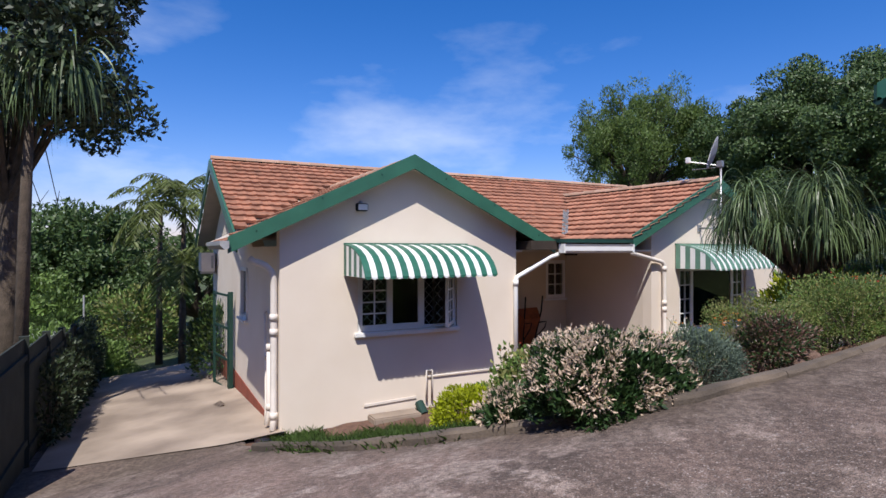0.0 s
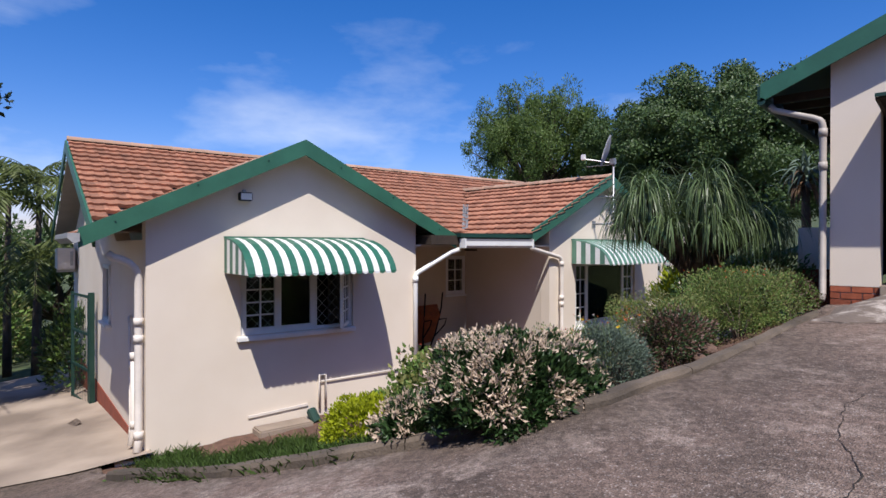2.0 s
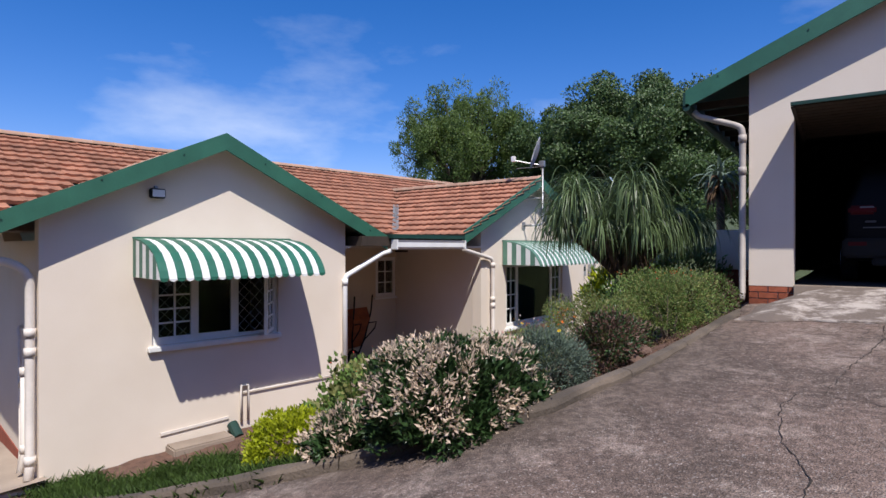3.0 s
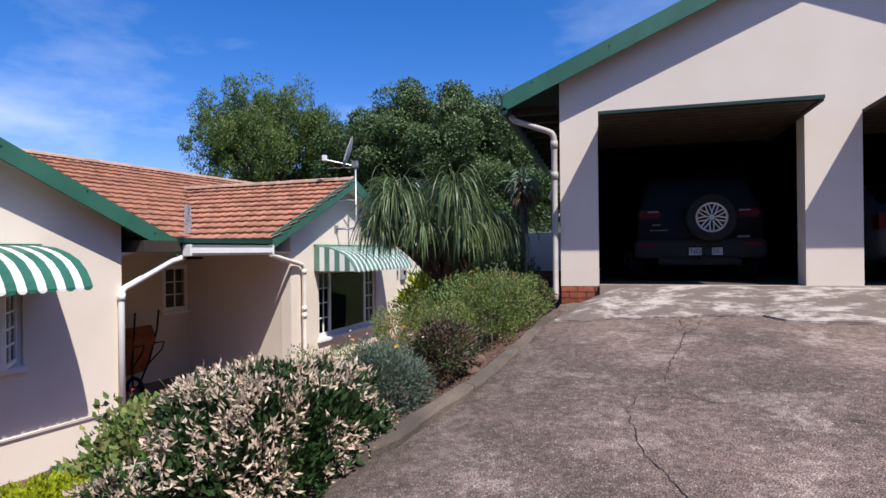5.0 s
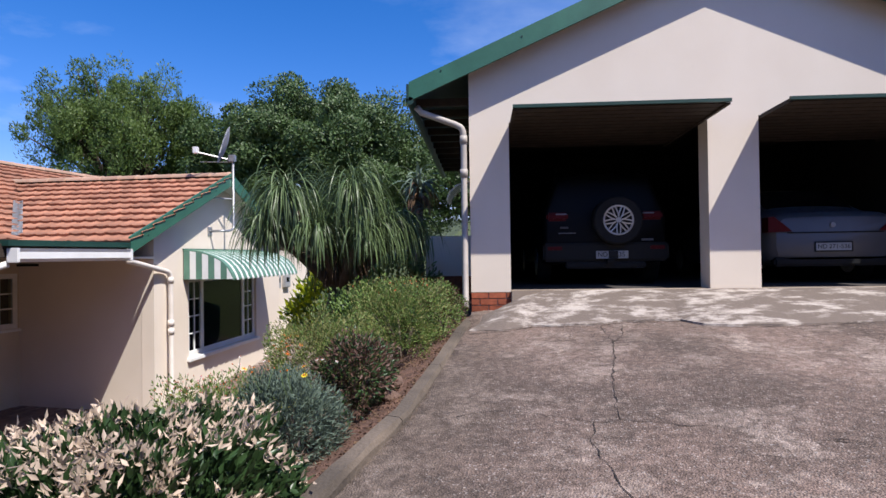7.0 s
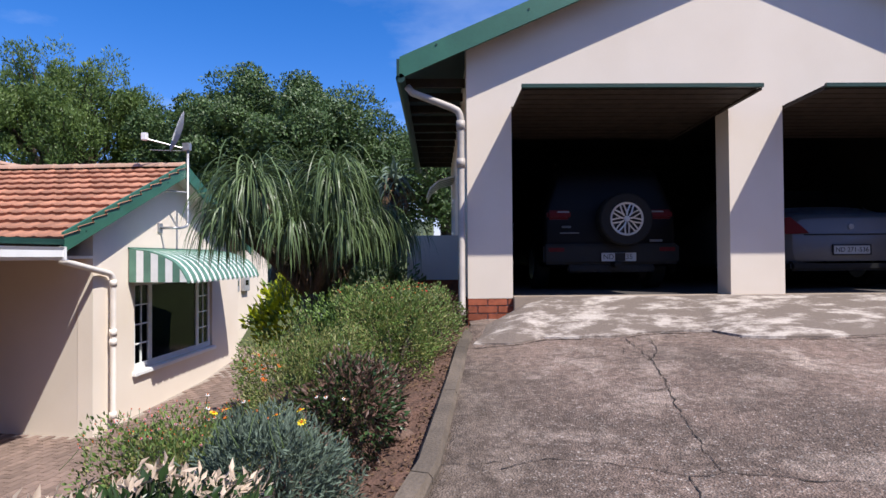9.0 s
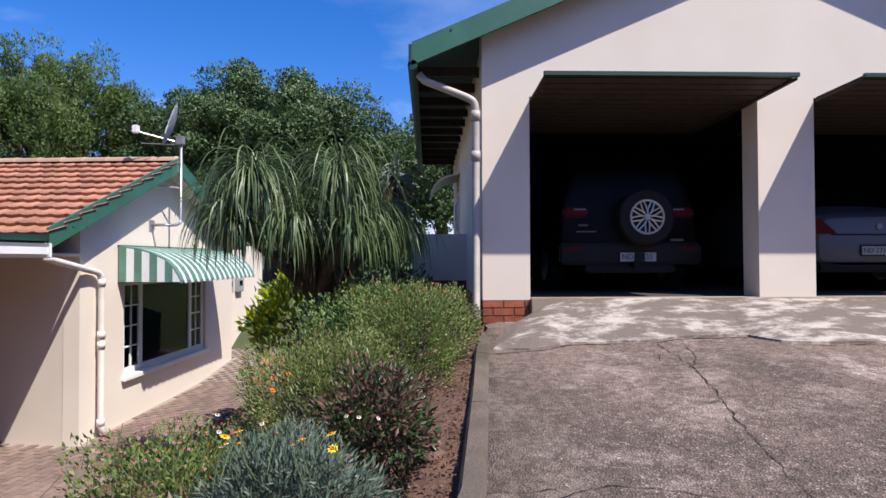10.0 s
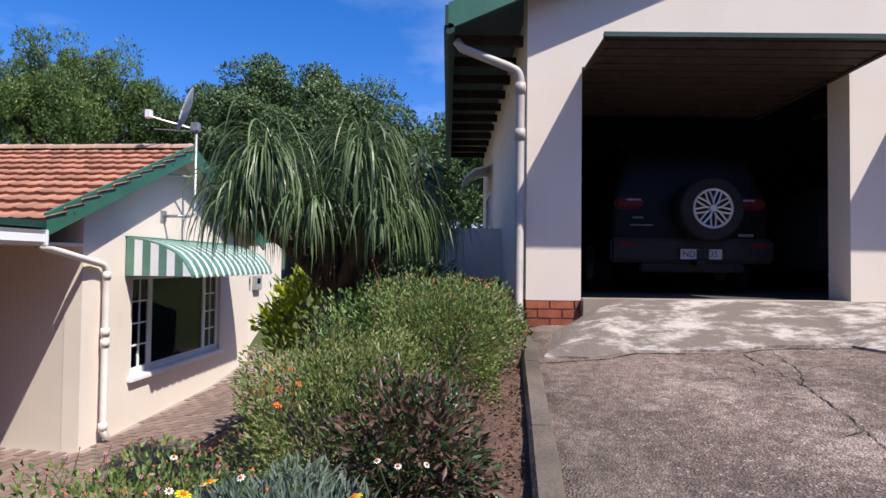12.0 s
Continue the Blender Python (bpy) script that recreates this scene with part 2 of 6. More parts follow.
def wall_mesh(x0, x1, z0, z1, y0, y1, holes=(), gable=None):
    """A wall in the xz plane from y0 (outside) to y1 with through openings (x0, x1, z0, z1) and, on top, a gable (x, z, height at x0, height at x1)."""
    bm = bmesh.new()
    xs = sorted({x0, x1, *[h[0] for h in holes], *[h[1] for h in holes], *([gable[0]] if gable else [])})
    zs = sorted({z0, z1, *[h[2] for h in holes], *[h[3] for h in holes]})
    cache = {}

    def v(x, y, z):
        k = (round(x, 4), round(y, 4), round(z, 4))
        if k not in cache:
            cache[k] = bm.verts.new(k)
        return cache[k]

    def is_open(i, j):
        if i < 0 or j < 0 or i >= len(xs) - 1 or j >= len(zs) - 1:
            return True
        cx, cz = (xs[i] + xs[i + 1]) / 2, (zs[j] + zs[j + 1]) / 2
        return any(h[0] < cx < h[1] and h[2] < cz < h[3] for h in holes)

    for i in range(len(xs) - 1):
        for j in range(len(zs) - 1):
            if is_open(i, j):
                continue
            a, b, c, d = xs[i], xs[i + 1], zs[j], zs[j + 1]
            bm.faces.new((v(a, y0, c), v(b, y0, c), v(b, y0, d), v(a, y0, d)))
            bm.faces.new((v(a, y1, c), v(a, y1, d), v(b, y1, d), v(b, y1, c)))
            if is_open(i - 1, j):
                bm.faces.new((v(a, y0, c), v(a, y0, d), v(a, y1, d), v(a, y1, c)))
            if is_open(i + 1, j):
                bm.faces.new((v(b, y0, c), v(b, y1, c), v(b, y1, d), v(b, y0, d)))
            if is_open(i, j - 1):
                bm.faces.new((v(a, y0, c), v(a, y1, c), v(b, y1, c), v(b, y0, c)))
            if is_open(i, j + 1) and not (gable and j == len(zs) - 2):
                bm.faces.new((v(a, y0, d), v(b, y0, d), v(b, y1, d), v(a, y1, d)))
    if gable:
        gx, gz, zl, zr = gable
        for a, b in zip(xs, xs[1:]):
            za, zb = [zl + (gz - zl) * (x - x0) / (gx - x0) if x <= gx else zr + (gz - zr) * (x1 - x) / (x1 - gx) for x in (a, b)]
            bm.faces.new((v(a, y0, z1), v(b, y0, z1), v(b, y0, zb), v(a, y0, za)))
            bm.faces.new((v(a, y1, za), v(b, y1, zb), v(b, y1, z1), v(a, y1, z1)))
            bm.faces.new((v(a, y0, za), v(b, y0, zb), v(b, y1, zb), v(a, y1, za)))
        for x, z in ((x0, zl), (x1, zr)):
            bm.faces.new((v(x, y0, z1), v(x, y0, z), v(x, y1, z), v(x, y1, z1)))
    return bm


# ---------------------------------------------------------------- terrain
HX, HY, HYAW = -6.42, -5.80, 80.6
HOUSE = pose(HX, HY, 0, 0, 0, HYAW)
HINV = HOUSE.inverted()


def hw(u, v, z=0.0):
    """House plan to world."""
    return HOUSE @ Vector((u, v, z))


def drive_z(x, y):
    """Height of the sloping driveway."""
    z = -0.19 + 0.075 * max(y, -12) - 0.045 * min(max(0.0, 2 - x), 8.6)
    z -= 0.2 * min(max(0.0, -0.6 - x), 5.9)
    z -= 0.09 * min(max(0.0, -6.5 - x), 16.0)
    return z


# kerb line in house plan: (u, v)
KERB = [(-0.55, -1.3), (-0.25, -2.3), (0.0, -3.2), (0.45, -3.95), (0.82, -4.45), (1.3, -5.05), (2.0, -5.5), (3.15, -5.58), (4.4, -5.52), (5.65, -5.45), (6.3, -5.45)]


def kerb_v(u):
    us, vs = [k[0] for k in KERB], [k[1] for k in KERB]
    return float(np.interp(u, us, vs))


def base_z(u):
    """Ground beside the front walls."""
    return float(np.interp(u, [-0.6, 0, 2.3, 4.3, 7, 11, 14], [-2.25, -2.25, -2.13, -2.05, -2.05, -1.96, -1.6]))


def bed_z(u, v):
    vk = kerb_v(u)
    k = hw(u, vk)
    top = drive_z(k.x, k.y) - 0.03
    end = min(-1.2, vk * 0.45)
    f = min(max((v - vk) / (end - vk), 0.0), 1.0)
    f = f * f * (3 - 2 * f) * 0.75 + f * 0.25
    return top + (base_z(u) - top) * f


def in_bed(x, y):
    p = HINV @ Vector((x, y, 0))
    return -0.5 < p.x < 14 and kerb_v(p.x) + 0.05 < p.y < 3.2, p


def ground_z(x, y):
    inside, p = in_bed(x, y)
    if inside:
        return bed_z(p.x, min(p.y, 0.0)) - 0.12
    if y > -0.6 and x > -1.2:
        return -0.25
    return drive_z(x, y)


def steps(lo, hi, fine_lo, fine_hi, fine, grow=1.35):
    out = list(np.arange(fine_lo, fine_hi + 1e-6, fine))
    d, a = fine, fine_hi
    while a < hi:
        d *= grow
        a += d
        out.append(min(a, hi))
    d, a = fine, fine_lo
    while a > lo:
        d *= grow
        a -= d
        out.insert(0, max(a, lo))
    return out


def sheet(name, xs, ys, zf, material, keep=None):
    verts = [(x, y, zf(x, y)) for y in ys for x in xs]
    nx = len(xs)
    faces = [(j * nx + i, j * nx + i + 1, (j + 1) * nx + i + 1, (j + 1) * nx + i) for j in range(len(ys) - 1) for i in range(nx - 1)
             if keep is None or keep((xs[i] + xs[i + 1]) / 2, (ys[j] + ys[j + 1]) / 2)]
    return mesh_from(name, verts, faces, material, smooth=True)


def asphalt():
    """Worn reddish-grey chip-and-tar drive with pale bare patches and fine pale chips."""
    m = bpy.data.materials.new("worn_driveway")
    m.use_nodes = True
    n, l = m.node_tree.nodes, m.node_tree.links
    bs = n["Principled BSDF"]
    co = n.new("ShaderNodeTexCoord")

    def noise_of(scale, detail=4.0, rough=0.6):
        t = n.new("ShaderNodeTexNoise")
        t.inputs["Scale"].default_value, t.inputs["Detail"].default_value, t.inputs["Roughness"].default_value = scale, detail, rough
        l.new(co.outputs["Object"], t.inputs["Vector"])
        return t.outputs["Fac"]

    def ramp(src, a, b, ca, cb):
        r = n.new("ShaderNodeValToRGB")
        r.color_ramp.elements[0].position, r.color_ramp.elements[1].position = a, b
        r.color_ramp.elements[0].color, r.color_ramp.elements[1].color = (*ca, 1), (*cb, 1)
        l.new(src, r.inputs["Fac"])
        return r.outputs["Color"]

    def mix(fac, a, b, mode="MIX"):
        x = n.new("ShaderNodeMixRGB")
        x.blend_type = mode
        x.inputs["Fac"].default_value = 1.0
        if not isinstance(fac, float):
            l.new(fac, x.inputs["Fac"])
        l.new(a, x.inputs["Color1"])
        l.new(b, x.inputs["Color2"])
        return x.outputs["Color"]

    base = ramp(noise_of(0.45, 3), 0.40, 0.60, (0.145, 0.106, 0.087), (0.285, 0.20, 0.163))
    pale = ramp(noise_of(1.5, 11, 0.72), 0.505, 0.57, (0, 0, 0), (1, 1, 1))
    big = ramp(noise_of(0.5, 3), 0.42, 0.58, (0.32, 0.32, 0.32), (1, 1, 1))
    palec = ramp(noise_of(30, 3), 0.3, 0.7, (0.33, 0.25, 0.205), (0.50, 0.40, 0.34))
    both = mix(1.0, pale, big, "MULTIPLY")
    c1 = mix(both, base, palec)
    vo = n.new("ShaderNodeTexVoronoi")
    vo.inputs["Scale"].default_value = 95.0
    l.new(co.outputs["Object"], vo.inputs["Vector"])
    chips = ramp(vo.outputs["Color"], 0.78, 0.86, (0, 0, 0), (0.6, 0.6, 0.6))
    chipc = ramp(noise_of(9, 2), 0.3, 0.7, (0.32, 0.27, 0.24), (0.52, 0.46, 0.42))
    c2 = mix(chips, c1, chipc)
    dark = ramp(noise_of(105, 4, 0.75), 0.34, 0.66, (0.28, 0.28, 0.28), (1.38, 1.38, 1.38))
    mid = ramp(noise_of(17, 6, 0.7), 0.40, 0.60, (0.68, 0.68, 0.68), (1.2, 1.2, 1.2))
    c3 = mix(1.0, mix(1.0, c2, dark, "MULTIPLY"), mid, "MULTIPLY")
    at = n.new("ShaderNodeAttribute")
    at.attribute_name = "silt"
    silt = ramp(noise_of(6, 6, 0.65), 0.3, 0.7, (0.088, 0.066, 0.050), (0.155, 0.118, 0.092))
    ragged = n.new("ShaderNodeMath")
    ragged.operation = "MULTIPLY"
    l.new(at.outputs["Fac"], ragged.inputs[0])
    l.new(ramp(noise_of(1.3, 6, 0.6), 0.30, 0.55, (0.35, 0.35, 0.35), (0.85, 0.85, 0.85)), ragged.inputs[1])
    l.new(mix(ragged.outputs["Value"], c3, mix(1.0, silt, mid, "MULTIPLY")), bs.inputs["Base Color"])
    bs.inputs["Roughness"].default_value = 0.92
    bs.inputs["Specular IOR Level"].default_value = 0.3
    bp = n.new("ShaderNodeBump")
    bp.inputs["Strength"].default_value, bp.inputs["Distance"].default_value = 0.8, 0.012
    l.new(vo.outputs["Distance"], bp.inputs["Height"])
    l.new(bp.outputs["Normal"], bs.inputs["Normal"])
    return m


M_DRIVE = asphalt()
xs = steps(-260, 260, -20, 8, 0.35)
ys = steps(-260, 260, -17, 4, 0.35)
ground = new("ground", sheet("ground", xs, ys, lambda x, y: ground_z(x, y) - 0.10 - 0.0012 * max(0, math.hypot(x, y) - 30), M_GRASS))
tagged(ground, "rough grassy ground round the house and garden", "ground", kind="structure")
xs = [-11.2 + 0.14 * i for i in range(152)]
ys = [-16.0 + 0.14 * i for i in range(116)]
drive = new("road", sheet("road", xs, ys, lambda x, y: ground_z(x, y) + 0.012 * noise.noise(Vector((x * 0.6, y * 0.6, 0))), M_DRIVE,
                          keep=lambda x, y: not in_bed(x, y)[0] and (HINV @ Vector((x, y, 0))).y < (3.2 if (HINV @ Vector((x, y, 0))).x < -0.05 else 0.4)))
kerb_line = np.array([hw(u0 + (u1 - u0) * k / 8, v0 + (v1 - v0) * k / 8)[:2] for (u0, v0), (u1, v1) in zip(KERB, KERB[1:]) for k in range(8)])
road_xy = np.array([v.co[:2] for v in drive.data.vertices])
away = np.min(np.hypot(road_xy[:, None, 0] - kerb_line[None, :, 0], road_xy[:, None, 1] - kerb_line[None, :, 1]), axis=1)
silt = drive.data.attributes.new("silt", "FLOAT", "POINT")      # washed-in brown silt along the kerb and down the lane
silt.data.foreach_set("value", np.clip(np.maximum(1.0 - away / 0.75, (-5.2 - road_xy[:, 0]) / 1.5), 0, 1).astype(np.float32))
tagged(drive, "worn reddish grey tarred driveway with cracks, sloping up to the garage", "driveway", kind="structure")
verts, faces = [], []
for i in range(41):
    qx, qy = -5.9 - 1.9 * i / 40, -5.49 - 3.23 * i / 40
    for k in range(61):
        x = qx + (-17.5 - qx) * k / 60
        y = qy + 0.165 * (qx - x)
        verts.append((x, y, drive_z(x, y) + 0.02))
for i in range(40):
    for k in range(60):
        a = i * 61 + k
        if (HINV @ Vector(verts[a])).x < 0.05:
            faces.append((a, a + 1, a + 62, a + 61))
side = new("pavement", mesh_from("pavement", verts, faces, M_CONC, smooth=True))
tagged(side, "pale worn concrete strip running down beside the house", "concrete drive", kind="structure")

# planting bed between kerb and front path
us = [-0.5 + 0.1 * i for i in range(140)]
verts, faces = [], []
NF = 26
for u in us:
    vk = kerb_v(u)
    for j in range(NF):
        v = vk + 0.05 + (-0.02 - vk - 0.05) * j / (NF - 1)
        p = hw(u, v)
        verts.append((p.x, p.y, bed_z(u, v) - (0.05 if v > -1.3 and u > 4.2 else 0.0) + 0.035 * noise.noise(p * 3.0) + 0.015 * noise.noise(p * 9.0)))
for i in range(len(us) - 1):
    for j in range(NF - 1):
        a = i * NF + j
        faces.append((a, a + NF, a + NF + 1, a + 1))
bed = new("garden_bed", mesh_from("garden_bed", verts, faces, M_SOIL, smooth=True))
tagged(bed, "sloping reddish soil bed between kerb and house", "garden bed", kind="structure")

# kerb
def kerb():
    ob = thing("kerb", "weathered low concrete kerb edging the planted bed", "kerb", kind="structure")
    pts = []
    for (u0, v0), (u1, v1) in zip(KERB, KERB[1:]):
        n = max(1, int(math.hypot(u1 - u0, v1 - v0) / 0.14))
        pts += [hw(u0 + (u1 - u0) * k / n, v0 + (v1 - v0) * k / n) for k in range(n)]
    pts.append(hw(*KERB[-1]))
    prof = [(-0.06, -0.25), (-0.06, 0.05), (-0.042, 0.08), (0.04, 0.08), (0.058, 0.05), (0.062, -0.25)]
    per = 8
    for s in range(0, len(pts) - 1, per):
        seg = pts[s:s + per + 1]
        if len(seg) < 2:
            break
        bm = bmesh.new()
        rings = []
        for i, p in enumerate(seg):
            k = s + i
            d = (pts[min(k + 1, len(pts) - 1)] - pts[max(k - 1, 0)]).normalized()
            nrm = Vector((-d.y, d.x, 0))
            q = p + d * (0.006 if i == 0 else -0.006 if i == len(seg) - 1 else 0)
            z = drive_z(p.x, p.y) - 0.05 * min(max((p.y + 4.6) / 2.5, 0.0), 1.0)
            rings.append([bm.verts.new((q.x + nrm.x * a, q.y + nrm.y * a, z + b + 0.014 * noise.noise(Vector((q.x * 4, q.y * 4, a * 30 + b * 9))))) for a, b in prof])
        for a, b in zip(rings, rings[1:]):
            for k in range(len(prof) - 1):
                bm.faces.new((a[k], a[k + 1], b[k + 1], b[k]))
        bm.faces.new(rings[0])
        bm.faces.new(rings[-1][::-1])
        part("kerb_stone", bm, M_KERB, ob)
kerb()


# ---------------------------------------------------------------- house
house = thing("house", "single-storey cream plastered house with terracotta tiled gables and green barge boards", "house", HOUSE)
G1_X, G1_Z, G1_S = 2.05, 2.00, 0.48       # front gable: ridge place, ridge height, slope
W_X, W_Z, W_S = 9.66, 2.045, 0.45          # wing gable
WROT = Matrix.Translation((7.63, 0, 0)) @ Matrix.Rotation(radians(6), 4, "Z") @ Matrix.Translation((-7.63, 0, 0))   # the wing stands a little askew
WINV = WROT.inverted()
WING = HOUSE @ WROT
R_V, R_Z, R_S = 5.90, 2.62, 0.43          # main ridge along the front
EAVE_V = R_V - (R_Z - 0.74) / R_S         # main front eave
T = 0.22


def g1_roof(u):
    return G1_Z - G1_S * abs(u - G1_X)


def w_roof(u):
    return W_Z - W_S * abs(u - W_X)


def wu(c):
    """Place across the wing of a point of the house."""
    return (WINV @ Vector(c)).x


def m_roof(v):
    return R_Z - R_S * abs(v - R_V)


WIN1 = (1.20, 2.98, -0.80, 0.12)
WIN2 = (8.61, 11.32, -1.32, 0.12)
RWIN = (6.98, 7.60, -0.70, 0.24)
# front gable wall, wing wall, their sides, main front wall, left end wall
part("wall", wall_mesh(0, 4.2, -2.7, 0.62, 0, T, [WIN1], (G1_X, G1_Z - 0.085, g1_roof(0) - 0.085, g1_roof(4.2) - 0.085)), M_PLASTER, house)
part("wall", wall_mesh(7.63, 12.60, -2.6, 0.62, 0, T, [WIN2], (W_X, W_Z - 0.085, w_roof(7.63) - 0.085, w_roof(12.6) - 0.085)), M_PLASTER, house, m=WROT)
part("wall", boxed(4.2 - T, 4.2, T, 2.7, -2.7, 0.60), M_PLASTER, house)
part("wall", boxed(7.612, 7.63 + T, T, 2.7, -2.7, 0.72), M_PLASTER, house)
part("wall", boxed(12.6 - T, 12.6, T, 3.4, -2.7, 0.70), M_PLASTER, house, m=WROT)
part("wall", wall_mesh(4.2 - T, 7.63 + T, -2.7, 0.72, 2.70, 2.92, [RWIN]), M_PLASTER_SHADE, house)
SWIN = (2.95, 3.75, -0.85, 0.15)
side_wall = wall_mesh(T, 9.4, -3.6, 0.55, -T, 0.0, [SWIN])
bmesh.ops.transform(side_wall, matrix=Matrix.Rotation(radians(90), 4, "Z"), verts=side_wall.verts)
part("wall", side_wall, M_PLASTER, house)
gb = bmesh.new()
prism(gb, [(2.4, 0.55), (9.4, 0.55), (R_V, m_roof(R_V) - 0.2)], "x", 0.0, T)
part("gable_wall", gb, M_PLASTER, house)
part("plinth", boxed(-0.012, 0.0, 0.9, 9.4, -3.6, -2.15), M_RED, house, "red oxide painted plinth")
part("wall", boxed(0, 12.2, 9.2, 9.4, -3.0, 0.5), M_PLASTER, house)
part("wall", boxed(12.0, 12.2, 3.4, 9.2, -2.6, 0.9), M_PLASTER, house)
part("wall", boxed(12.62, 14.95, 0.95, 1.17, -2.3, 0.75), M_PLASTER, house)
part("wall", boxed(14.73, 14.95, 1.17, 5.0, -2.3, 0.75), M_PLASTER, house)
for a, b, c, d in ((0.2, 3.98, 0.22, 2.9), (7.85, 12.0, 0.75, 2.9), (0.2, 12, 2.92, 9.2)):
    part("floor_slab", boxed(a, b, c, d, -2.1, -2.0), M_ROOM_SHADE, house)
part("inner_wall", boxed(0.3, 12.0, 3.2, 3.26, -2.0, 0.4), M_ROOM_SHADE, house)
# black sheets added over the plaster so the room behind the glass stays dark
part("shade_lining", boxed(7.86, 7.89, 0.26, 3.1, -2.0, 0.355), M_ROOM_SHADE, house)
part("shade_lining", boxed(12.33, 12.37, 0.23, 3.1, -2.0, 0.355), M_ROOM_SHADE, house, m=WROT)
part("ceiling", boxed(0.22, 4.0, 0.24, 2.7, 0.36, 0.40), M_ROOM_SHADE, house)
part("ceiling", boxed(7.85, 12.38, 0.24, 3.2, 0.36, 0.40), M_ROOM_SHADE, house, m=WROT)

# barge boards: each board is one part
def barge(x_ridge, z_ridge, slope, x_end, y, parent, mtx, depth=0.21, thick=0.035, rise=0.02):
    bm = bmesh.new()
    s = -slope
    def zt(x):
        return z_ridge + s * abs(x - x_ridge)
    prism(bm, [(x_ridge, zt(x_ridge) + rise), (x_end, zt(x_end) + rise), (x_end, zt(x_end) - depth), (x_ridge, zt(x_ridge) - depth)], "y", y, y + thick)
    bmesh.ops.transform(bm, matrix=mtx, verts=bm.verts)
    board = part("barge_board", bm, M_GREEN, parent)
    n = int(abs(x_end - x_ridge) / 0.9)
    for k in range(n):
        x = x_ridge + (x_end - x_ridge) * (k + 0.6) / n
        z = zt(x) - depth * 0.35 + 0.05 * (k % 2)
        part("bolt", tube(bmesh.new(), [mtx @ Vector((x, y + 0.01, z)), mtx @ Vector((x, y - 0.007, z))], 0.012, 8), M_GREEN_D, board)
    return board


I4 = Matrix()
SIDE = Matrix.Rotation(radians(90), 4, "Z")
for x_end in (-0.75, 4.86):
    barge(G1_X, G1_Z, G1_S, x_end, -0.30, house, I4)
for x_end in (6.66, 12.66):
    barge(W_X, W_Z, W_S, x_end, -0.30, house, WROT, depth=0.16, rise=0.09)
for x_end in (1.35, 10.2):
    barge(R_V, R_Z, R_S, x_end, 0.40, house, SIDE)
# soffits under the gable overhangs
for xr, zr, s, xa, turn in ((G1_X, G1_Z, G1_S, (-0.73, 4.84), I4), (W_X, W_Z, W_S, (6.68, 12.64), WROT)):
    for xe in xa:
        bm = bmesh.new()
        f = lambda x: zr - s * abs(x - xr)
        prism(bm, [(xr, f(xr) - 0.05), (xe, f(xe) - 0.05), (xe, f(xe) - 0.075), (xr, f(xr) - 0.075)], "y", -0.26, 3.2)
        part("soffit", bm, M_SOFFIT, house, m=turn)
bm = bmesh.new()
prism(bm, [(EAVE_V, m_roof(EAVE_V) - 0.05), (R_V, R_Z - 0.05), (R_V, R_Z - 0.075), (EAVE_V, m_roof(EAVE_V) - 0.075)], "x", -0.36, 13)
part("soffit", bm, M_SOFFIT, house)
bm = bmesh.new()
prism(bm, [(10.4, m_roof(10.4) - 0.05), (R_V, R_Z - 0.05), (R_V, R_Z - 0.075), (10.4, m_roof(10.4) - 0.075)], "x", -0.36, 13)
part("soffit", bm, M_SOFFIT, house)
# flat roof over the recess, with its dark edge and white gutter
part("flat_roof", boxed(4.3, 6.72, -0.32, 2.69, 0.50, 0.66), M_WOOD_D, house, "dark flat roof over the recess")
part("recess_ceiling", boxed(4.2, 7.63, 0.0, 2.69, 0.46, 0.498), M_PLASTER, house)

# unseen plain walls added behind the walker, blocking low sky to darken shade
M_SKY_BLOCK = mat("sky_block_brown", (0.30, 0.20, 0.13), 0.95, var=0.1, scale=2, grain=40, bump=0.4)
for nm, lab, dims in (("wall_sky_block_south", "unseen plain brown wall added behind the driveway to block low sky light", (-9.0, 15.0, -17.3, -17.0, -4.0, 5.5)), ("wall_sky_block_east", "unseen plain brown wall added beside the driveway to block low sky light", (14.7, 15.0, -17.0, 14.0, -4.0, 5.5))):
    solid(nm, boxed(*dims), M_SKY_BLOCK, lab, "wall", kind="structure")

# ---- roof tiles
def tile_mesh(w=0.22, h=0.33):
    prof = [(0.0, 0.008), (0.025, 0.018), (0.06, 0.018), (0.085, 0.007), (0.15, 0.005), (0.175, 0.010), (0.20, 0.011), (w, 0.008)]
    verts, faces = [], []
    for k, (y, lift) in enumerate(((0.0, 0.046), (0.015, 0.054), (h, 0.002))):
        verts += [(x, y, z + lift) for x, z in prof]
    n = len(prof)
    for r in range(2):
        faces += [(r * n + i, r * n + i + 1, (r + 1) * n + i + 1, (r + 1) * n + i) for i in range(n - 1)]
    verts += [(x, 0.004, -0.005) for x, z in prof]
    faces += [(3 * n + i, 3 * n + i + 1, i + 1, i) for i in range(n - 1)]
    return verts, faces


TV, TF = tile_mesh()
TILE_ME = mesh_from("tile", TV, TF, M_TILE)
TVA = np.array(TV)
rng = np.random.default_rng(5)


